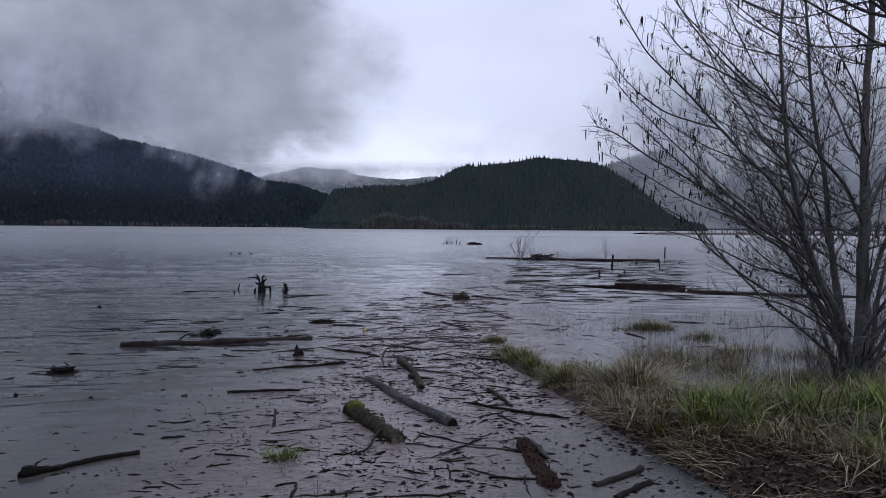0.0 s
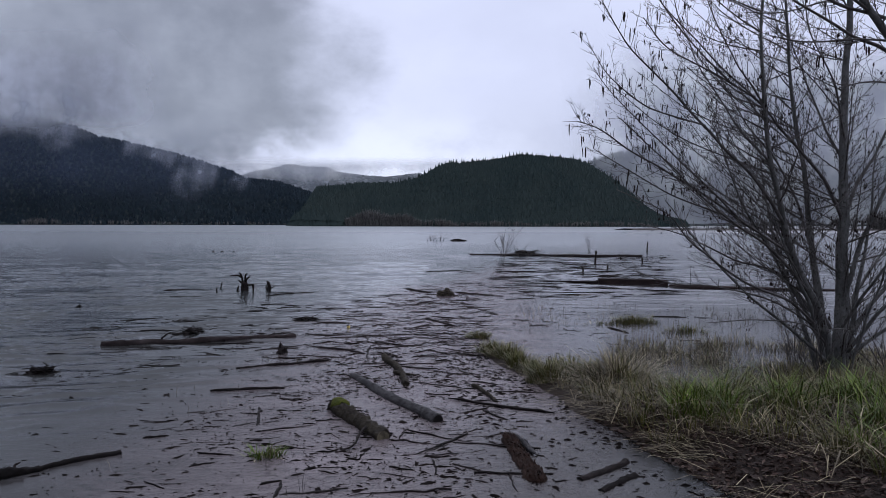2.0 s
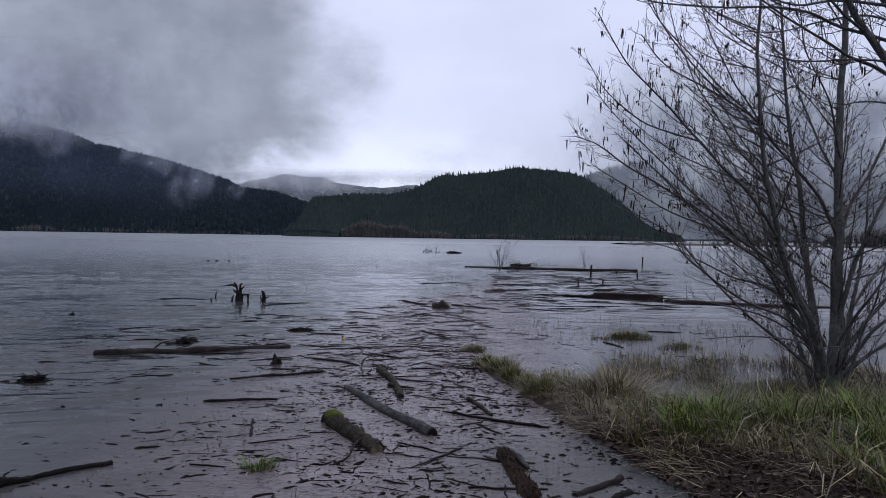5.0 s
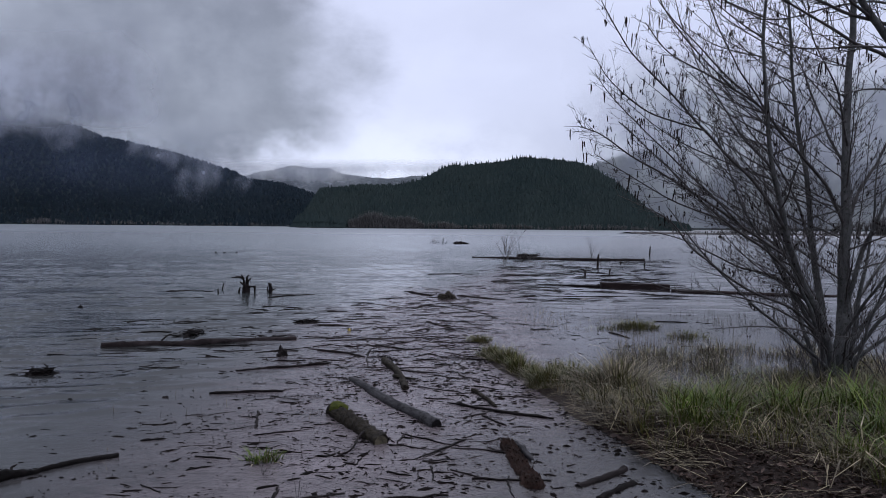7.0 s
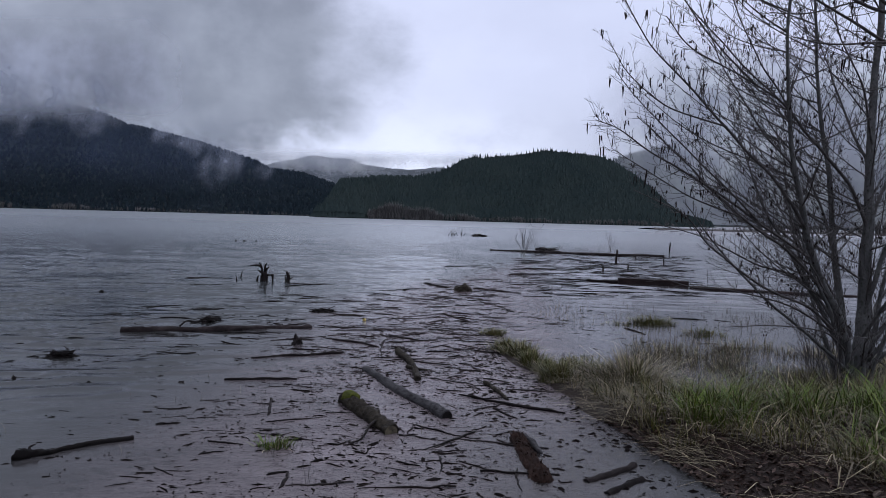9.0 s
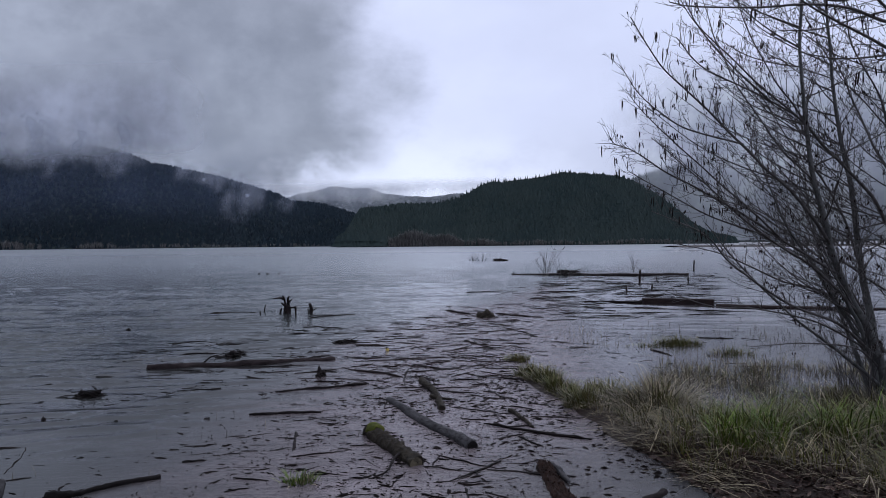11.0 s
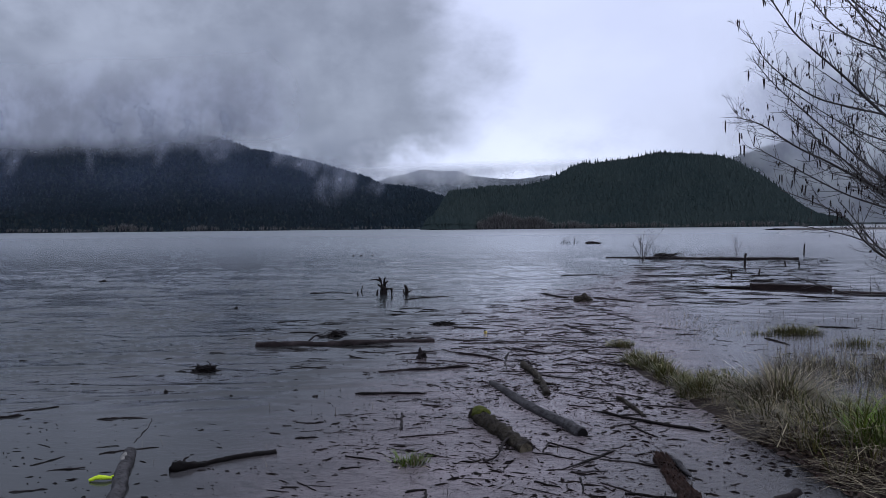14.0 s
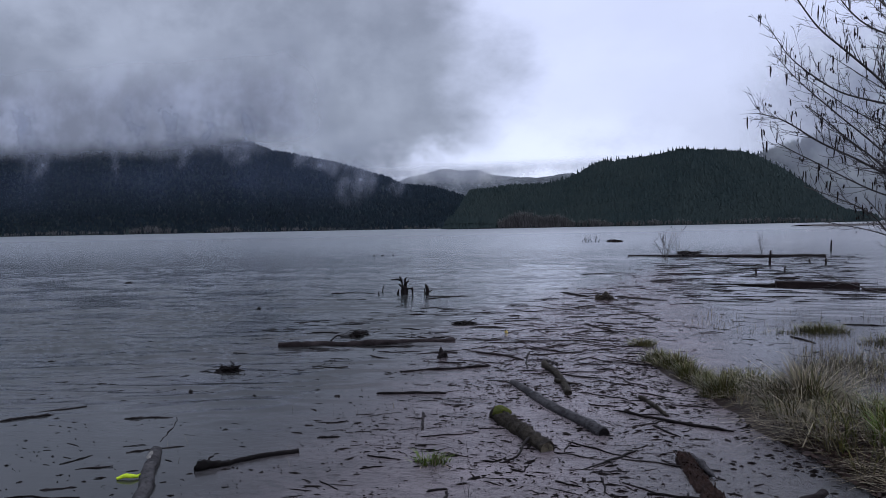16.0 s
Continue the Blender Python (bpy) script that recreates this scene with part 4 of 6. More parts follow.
def lump(name, label, at, size, seed, material=DARKWOOD, spikes=4, group="", category="driftwood", tangle=0, rough=1.0):
    """A torn root clod: a ragged flat mass with broken root ends and a mat of crossing fibres."""
    bm = bmesh.new()
    bmesh.ops.create_icosphere(bm, subdivisions=4 if size[0] > 0.1 else 3, radius=1)
    for v in bm.verts:
        n = v.co.copy()
        k = 1 + rough * (0.6 * noise.noise(n * 1.5 + Vector((seed, 0, 0))) + 0.42 * noise.noise(n * 3.7 + Vector((0, seed, 0))) + 0.22 * noise.noise(n * 9 + Vector((0, 0, seed))))
        v.co = Vector((n.x * size[0], n.y * size[1], n.z * size[2] * (0.55 + 0.75 * max(0, noise.noise(Vector((n.x * 2, n.y * 2, seed)))+ 0.3)))) * k
        v.co += Vector((at[0], at[1], size[2] * 0.18))
    me = bpy.data.meshes.new(name)
    bm.to_mesh(me)
    bm.free()
    me.materials.append(material)
    ob = tagged(new(name, me), label, category, group)
    rg = random.Random(seed)
    c = Vector((at[0], at[1], size[2] * 0.3))
    for _ in range(spikes):
        an, el = rg.uniform(0, 6.28), rg.uniform(-0.1, 0.45)
        d = Vector((math.cos(an), math.sin(an), el)).normalized()
        ln = max(size[0], size[1]) * rg.uniform(0.7, 1.45)
        mid = c + d * ln * 0.55 + Vector((0, 0, 0.03 * ln))
        stub(ob, [c + d * ln * 0.2, mid, c + d * ln + Vector((rg.uniform(-0.2, 0.2) * ln, 0, rg.uniform(-0.15, 0.1) * ln))], ln * 0.05, material, "root_end")
    if tangle:
        s = Soup()
        for _ in range(tangle):
            p = Vector((at[0] + rg.gauss(0, 0.55) * size[0], at[1] + rg.gauss(0, 0.55) * size[1], rg.uniform(0.1, 1.1) * size[2]))
            an = rg.gauss(0.2, 0.5) + rg.choice((0, math.pi))
            ln = size[0] * rg.uniform(0.4, 1.3)
            d = Vector((math.cos(an), math.sin(an), rg.uniform(-0.45, 0.25))) * ln
            r = size[0] * rg.uniform(0.015, 0.045)
            q = p + d * 0.5 + Vector((0, 0, rg.uniform(-0.1, 0.3) * size[2]))
            e = p + d
            e.z = max(e.z, 0.002)
            s.tube([p, q, e], [r, r * 0.9, r * 0.35], 5)
        tagged(part("root_tangle", s, material, ob, smooth=False), kind="stuff")
    return ob


lump("root_clod", "rounded dark root clod among floating sticks", (0.40, 14.42), (0.20, 0.15, 0.12), 3, material=BARK, spikes=1, rough=0.35)
lump("root_clod", "tangled dark root pile beside the long log", (-3.22, 9.52), (0.13, 0.14, 0.06), 6, spikes=5, tangle=46)
lump("root_clod", "small upright broken root chunk", (-1.69, 8.05), (0.06, 0.05, 0.09), 9, spikes=3, tangle=10)
lump("bark_clod", "dark clump of bark and mud afloat", (-3.90, 7.05), (0.15, 0.09, 0.045), 12, spikes=2, tangle=22)
lump("bark_clod", "dark clump of bark and mud afloat", (-1.90, 10.7), (0.17, 0.11, 0.05), 15, spikes=3, tangle=30)
lump("bark_clod", "small dark clod in silty water", (-2.56, 6.33), (0.026, 0.02, 0.014), 18, spikes=2)
lump("bark_clod", "small dark clod in silty water", (-3.76, 6.10), (0.02, 0.02, 0.025), 21, spikes=2)
lump("bark_clod", "small dark clod in silty water", (-2.29, 6.14), (0.022, 0.018, 0.012), 24, spikes=2)
lump("drift_heap", "dark heap of wood on the far drift log", (4.9, 32.9), (0.5, 0.3, 0.2), 27, spikes=5, tangle=40)
lump("drift_heap", "dark heap of wood on the far water", (2.79, 60.2), (0.55, 0.3, 0.2), 30, spikes=2)
lump("float_clod", "lone dark wood stub on open water", (-13.8, 18.7), (0.09, 0.06, 0.05), 33, spikes=2)
lump("float_clod", "lone dark wood stub on open water", (-6.3, 12.5), (0.035, 0.03, 0.04), 36, spikes=1)
for dx in (0, 0.45, 1.1):
    lump("float_clod", "lone dark wood stub on open water", (-11.55 + dx, 36.9), (0.07, 0.05, 0.07), 39 + int(dx * 10), spikes=1)


def snag(label, at, arms, r):
    """A drowned stump whose broken roots claw out of the water."""
    s = Soup()
    s.tube(spline([(at[0], at[1], -0.15), (at[0] + 0.02, at[1], 0.08), (at[0] - 0.02, at[1], 0.25)], 5), [1.25 * r * k for k in (1.2, 1.15, 1.1, 1.0, 1.0, 0.95, 0.9, 0.85, 0.8, 0.75, 0.6)], 9, True, 0.6)
    s.v = [v if v[2] < 0.1 else Vector((v[0], v[1], 0.1 + (v[2] - 0.1) * 0.8)) for v in s.v]
    ob = thing("snag", s, DARKWOOD, label, "stump")
    for a in arms:
        stub(ob, [(at[0] + p[0], at[1] + p[1], p[2]) for p in a], r * 0.55, DARKWOOD, "root_arm")
    return ob


snag("black claw-like stump standing in the water", (-4.09, 15.35), [
    [(0, 0, 0.05), (-0.03, 0, 0.2), (-0.06, 0, 0.34), (-0.11, 0, 0.43)],
    [(-0.06, 0, 0.33), (-0.15, 0.01, 0.36), (-0.32, 0.02, 0.345)],
    [(0, 0, 0.1), (0.02, 0, 0.25), (0.03, 0, 0.36), (0.07, 0, 0.41)],
    [(0.02, 0, 0.22), (0.06, 0, 0.28), (0.12, 0, 0.33)],
    [(-0.02, 0, 0.17), (-0.09, 0, 0.22), (-0.13, 0, 0.25)],
    [(-0.145, 0, -0.06), (-0.15, 0, 0.04), (-0.125, 0, 0.13)],
    [(-0.05, 0, -0.06), (-0.06, 0, 0.06), (-0.05, 0, 0.2)],
    [(0.06, 0, -0.06), (0.07, 0, 0.06), (0.05, 0, 0.24)],
    [(0.03, 0, 0.12), (0.10, 0, 0.145), (0.22, 0, 0.14)],
    [(0.19, 0, 0.17), (0.2, 0, 0.08), (0.195, 0, -0.05)]], 0.058)
snag("small black forked stump in the water", (-3.60, 15.55), [
    [(-0.03, 0, -0.02), (-0.055, 0, 0.07), (-0.045, 0, 0.14)],
    [(0, 0, 0), (0, 0, 0.1), (0.04, 0, 0.2)],
    [(0, 0, 0.02), (0.06, 0, 0.05), (0.14, 0, 0.1)]], 0.036)
for x, y, h, r, tilt in [(6.64, 26.44, 0.50, 0.045, 3), (4.98, 21.42, 0.20, 0.03, -4), (6.06, 22.55, 0.16, 0.03, 5), (12.21, 37.04, 0.55, 0.04, 2), (8.45, 26.27, 0.2, 0.03, -6), (-4.78, 15.9, 0.17, 0.014, 8), (-4.62, 15.1, 0.1, 0.016, -12),
                         (0.1, 61.5, 0.25, 0.035, 18), (0.40, 61.6, 0.45, 0.03, -16), (0.62, 61.4, 0.3, 0.04, 22), (0.95, 61.7, 0.4, 0.03, -24), (1.25, 61.5, 0.55, 0.03, 9), (1.5, 61.6, 0.3, 0.035, 30), (7.6, 66.5, 0.5, 0.03, 14)]:
    s = Soup()
    s.tube([(0, 0, -0.25), (0, 0, h * 0.5), (0.01, 0, h)], [r, r * 0.95, r * 0.8], 8, True, 0.2)
    o = thing("wooden_stake", s, DARKWOOD, "dark weathered stake standing in shallow water", "stake", "stakes in the water")
    o.matrix_world = pose(x, y, 0, 0, tilt, 0)

pl = log("sloping_trunk", "grey-brown trunk end with a pale bare patch", (-2.48, 3.55), (-3.02, 4.49), 0.043, 0.039, GREYWOOD, 0.0, 0.1, 90, 30, 14, 0.5, BLACKEND, crook=0.02)
ps = Soup()
for i in range(9):
    for j in range(5):
        u, v = i / 8, j / 4 * 2 - 1
        wv = 0.75 * math.sin(math.pi * min(1, u * 0.9 + 0.1)) * (1 + 0.5 * noise.noise(Vector((u * 5, v, 2))))
        an = v * wv
        r = 0.0435 - 0.001 * u + (0.001 if 0 < i < 8 and 0 < j < 4 else -0.006)
        ps.v.append((-2.90 - 0.075 * u + math.sin(an) * r * 0.9, 4.24 + 0.15 * u + math.sin(an) * r * 0.42, 0.006 + math.cos(an) * r))
ps.f = [(i * 5 + j, (i + 1) * 5 + j, (i + 1) * 5 + j + 1, i * 5 + j + 1) for i in range(8) for j in range(4)]
part("bare_patch", ps, LICHEN, pl, "pale barkless patch")

ls = Soup()
path = spline([(-2.93, 3.965, 0.008), (-2.89, 3.99, 0.02), (-2.85, 3.995, 0.02), (-2.81, 4.015, 0.012)], 5)
ls.tube(path, [0.004 + 0.010 * math.sin(math.pi * (0.08 + 0.84 * i / (len(path) - 1))) ** 0.7 for i in range(len(path))], 8, True, 0.2)
fl = thing("plastic_float", ls, LIME, "bright lime-yellow plastic float lying in muddy water", "float")
t2 = Soup()
t2.tube([(-2.83, 4.01, 0.016), (-2.805, 4.03, 0.022), (-2.79, 4.028, 0.014)], [0.007, 0.005, 0.003], 6)
part("float_tip", t2, LIME, fl)

cs = Soup()
prof = [(0.0, 0.0), (0.028, 0.0), (0.033, 0.02), (0.034, 0.062), (0.028, 0.076), (0.015, 0.084), (0.014, 0.098), (0.0, 0.10)]
for r, z in prof:
    for j in range(14):
        an = 2 * math.pi * j / 14
        cs.v.append((math.cos(an) * r, math.sin(an) * r, z))
cs.f = [(k * 14 + j, k * 14 + (j + 1) % 14, (k + 1) * 14 + (j + 1) % 14, (k + 1) * 14 + j) for k in range(len(prof) - 1) for j in range(14)]
cup = thing("plastic_bottle", cs, YELLOW, "small faded yellow plastic bottle bobbing among sticks", "bottle")
cup.matrix_world = pose(-1.13, 9.97, -0.02, 12, -14, 0) @ Matrix.Scale(0.7, 4)
cc = Soup()
cc.tube([(0, 0, 0.084), (0, 0, 0.106)], [0.017, 0.016], 12)
part("cap", cc, DARKWOOD, cup)

# ---- the raft of sticks and flecks ----
rg = random.Random(11)


def raft(x, y):
    """How thickly the surface is strewn at x, y: 0 to 1."""
    rim = raft_rim(x)
    k = smooth01((rim + 1.2 - y + 2.5 * noise.noise(Vector((x * 0.5, y * 0.5, 3)))) / 3)
    core = smooth01((x + 2.6 - 0.02 * y) / 2.0)
    east = smooth01((1.0 + 0.06 * (y - 6) - (x - max(0, (y - 15)) * 0.55)) / 0.5)
    if y < 9.5 and x > shore_x(y) - 0.05:
        return 0.0
    near = 0.55 + 0.45 * smooth01((y - 4.0 + 1.5 * smooth01((x + 0.6) / 0.8)) / 4.0)
    west = smooth01((x + 6.2 - 0.15 * (y - 8)) / 2.5) * smooth01((y - 7) / 3) * 0.7
    if x < -3.5 and y < 9:
        return max(0.035, k * 0.12)
    return k * min(1.0, near * (0.13 + 0.87 * core) + west) * (0.12 + 0.88 * east)


STICKS = []
for k in range(14):
    s = Soup()
    nseg = 6
    pts = [Vector((i / nseg - 0.5, 0.035 * noise.noise(Vector((i * 0.7, k * 3.3, 0))) * (1 + k % 3), 0.012 * noise.noise(Vector((i * 0.9, k, 5))))) for i in range(nseg + 1)]
    rad = [0.018 * (0.55 + 0.45 * math.sin(math.pi * (0.15 + 0.7 * i / nseg))) * (0.8 + 0.5 * ((k * 7) % 5) / 5) for i in range(nseg + 1)]
    s.tube(pts, rad, 6, True, 0.5)
    if k % 3 == 0:
        q = pts[3]
        s.tube([q, q + Vector((0.09, 0.08, 0.02)), q + Vector((0.16, 0.17, 0.03))], [0.009, 0.007, 0.003], 5)
    STICKS.append(s.mesh("driftwood_stick", True))
    STICKS[-1].materials.append(DARKWOOD)


def drift_angle(x, y):
    base = 6 + 10 * noise.noise(Vector((x * 0.3, y * 0.3, 0)))
    if x > -1.2 and y < 9:
        base += rg.choice((-48, -30, -8, 25)) * smooth01((x + 1.4) / 1.0)
    return base + rg.gauss(0, 24 + 20 * smooth01((x + 1.5) / 1.5))


placed = 0
while placed < 290:
    y = 3.4 + 11.0 * rg.random() ** 1.0
    x = rg.uniform(-5.5, 2.2)
    if rg.random() > raft(x, y):
        continue
    ln = rg.choice((0.13, 0.17, 0.2, 0.24, 0.3, 0.4, 0.55)) * rg.uniform(0.8, 1.2) * (1 + 0.05 * (y - 4))
    o = tagged(new("driftwood_stick", STICKS[placed % len(STICKS)]), "dark wet stick floating in the silt", "driftwood", "small driftwood sticks")
    o.matrix_world = pose(x, y, 0.003, rg.uniform(-10, 10), rg.uniform(-2, 2), drift_angle(x, y)) @ Matrix.Diagonal((ln, ln * rg.uniform(0.7, 1.5), min(ln, 0.35) * rg.uniform(0.7, 1.2), 1))
    placed += 1


def strew(name, count, ymax, ymin, xlo, xhi, lens, thick, label, power=1.0, seed=1, shape="flake", field=raft):
    """Loose flakes of bark and crooked twigs, too many to count, gathered in streaks along the drift."""
    s = Soup()
    made, tries = 0, 0
    while made < count and tries < count * 60:
        tries += 1
        y = ymin + (ymax - ymin) * rg.random() ** power
        x = rg.uniform(xlo(y), xhi(y))
        clump = 0.42 + 1.0 * noise.noise(Vector((x * 0.9, y * 2.0, seed))) + 0.7 * noise.noise(Vector((x * 3.1, y * 4.5, seed + 5)))
        if rg.random() > field(x, y) * max(0.06, clump):
            continue
        ln = lens[0] * (lens[1] / lens[0]) ** (rg.random() ** 1.7)
        an = math.radians(drift_angle(x, y))
        d, e = Vector((math.cos(an), math.sin(an), 0)), Vector((-math.sin(an), math.cos(an), 0))
        c = Vector((x, y, 0.001))
        b = len(s.v)
        if shape == "flake":
            wd = ln * rg.uniform(0.12, 0.42)
            k = 10
            skew = rg.uniform(-0.5, 0.5)
            for j in range(k):
                a = 2 * math.pi * j / k
                q = rg.uniform(0.35, 1.25)
                u, v = math.cos(a) * ln * 0.5 * q, math.sin(a) * wd * 0.6 * q
                s.v.append(c + d * (u + skew * v) + e * v + Vector((0, 0, rg.uniform(-0.003, 0.002))))
            s.v.append(c + d * (rg.uniform(-0.2, 0.2) * ln) + Vector((0, 0, thick * rg.uniform(0.5, 1.6))))
            s.f += [(b + j, b + (j + 1) % k, b + k) for j in range(k)]
        else:
            bow, kink = rg.uniform(-0.09, 0.09) * ln, rg.uniform(-0.05, 0.05) * ln
            path = [c + d * (ln * (u - 0.5)) + e * (bow * math.sin(math.pi * u) + kink * math.sin(5 * u)) + Vector((0, 0, rg.uniform(-0.2, 0.5) * thick)) for u in (0, 0.3, 0.65, 1)]
            r = thick * rg.uniform(0.5, 1.4)
            s.tube(path, [r * 0.7, r, r * 0.85, r * 0.4], 4, False)
            if rg.random() < 0.3:
                q = path[rg.choice((1, 2))]
                s.tube([q, q + (d * rg.uniform(0.4, 1) + e * rg.choice((-1, 1)) * rg.uniform(0.4, 1)) * ln * 0.22 + Vector((0, 0, thick))], [r * 0.7, r * 0.35], 3, False)
        made += 1
    return thing(name, s, FLECK, label, "debris", kind="stuff", smooth=False)


strew("floating_bark", 4700, 11.0, 2.5, lambda y: -1.0 - 0.75 * y, lambda y: 1.9 + 0.02 * y, (0.014, 0.14), 0.005, "ragged dark bark flakes on silty water", 1.35, 1)
strew("floating_crumbs", 5000, 9.5, 2.5, lambda y: -1.0 - 0.7 * y, lambda y: 1.9, (0.007, 0.028), 0.003, "tiny dark crumbs speckling the silt", 1.25, 9)
strew("floating_twigs", 900, 13.0, 3.3, lambda y: -1.2 - 0.6 * y, lambda y: 1.9, (0.04, 0.24), 0.0032, "thin dark twigs matted on the silty water", 1.15, 2, "twig")
strew("floating_twigs", 120, 17.0, 7.5, lambda y: -0.9 - 0.42 * y, lambda y: 1.6 + 0.06 * y, (0.15, 0.75), 0.0075, "crooked dark sticks drifted together behind the rim", 1.0, 3, "twig")
strew("floating_twigs", 230, 34.0, 12.0, lambda y: -7.0, lambda y: 3 + 0.28 * y, (0.15, 0.9), 0.0075, "drifted sticks strewn over the far shallows", 1.0, 4, "twig")
strew("floating_bark", 260, 20.0, 9.0, lambda y: -7.5, lambda y: 2 + 0.1 * y, (0.04, 0.2), 0.007, "dark bark scraps among the drifted sticks", 1.0, 6)
strew("floating_bark", 420, 13.5, 7.0, lambda y: 0.9 + 0.02 * y, lambda y: 1.2 + 0.30 * y, (0.015, 0.09), 0.003, "scattered dark flakes on the clear shallows", 1.0, 8, field=lambda x, y: 0.8)
strew("floating_twigs", 110, 13.5, 7.0, lambda y: 0.9 + 0.02 * y, lambda y: 1.2 + 0.30 * y, (0.05, 0.3), 0.003, "scattered thin twigs on the clear shallows", 1.0, 10, "twig", field=lambda x, y: 0.8)
mud = Soup()
for _ in range(3600):
    y = rg.uniform(3.3, 8.2)
    x = shore_x(y) - abs(rg.gauss(0, 0.34)) + 0.05
    if rg.random() > 0.25 + noise.noise(Vector((x * 3, y * 3, 6))):
        continue
    r = 0.005 * 5.0 ** (rg.random() ** 2)
    b = len(mud.v)
    k = rg.choice((5, 6, 7))
    for j in range(k):
        an = 2 * math.pi * j / k
        q = r * rg.uniform(0.6, 1.3)
        mud.v.append(Vector((x + q * math.cos(an) * 1.4, y + q * math.sin(an), -0.001)))
    mud.v.append(Vector((x, y, r * rg.uniform(0.25, 0.6))))
    mud.f += [(b + j, b + (j + 1) % k, b + k) for j in range(k)]
thing("mud_crumbs", mud, FLECK, "dark mud crumbs along the bank's wet edge", "mud", kind="stuff", smooth=False)
# drift lines out among the far shallows
ds = Soup()
for _ in range(380):
    y = rg.uniform(14, 33)
    x = rg.uniform(1.0 + (y - 14) * 0.12, 4.5 + (y - 13) * 0.36)
    ln, r = rg.uniform(0.15, 1.1), rg.uniform(0.004, 0.010)
    an = rg.gauss(-0.05, 0.18)
    ds.tube([(x, y, 0.004), (x + ln * 0.5 * math.cos(an), y + ln * 0.5 * math.sin(an) + rg.uniform(-0.03, 0.03), 0.012), (x + ln * math.cos(an), y + ln * math.sin(an), 0.004)], [r * 0.6, r, r * 0.5], 4)
thing("floating_debris", ds, FLECK, "thin drift lines of sticks on the far shallows", "debris", kind="stuff", smooth=False)


# ---- alders ----
def limb_radius(r0, r1, i, n):
    return r0 + (r1 - r0) * (i / (n - 1)) ** 0.8


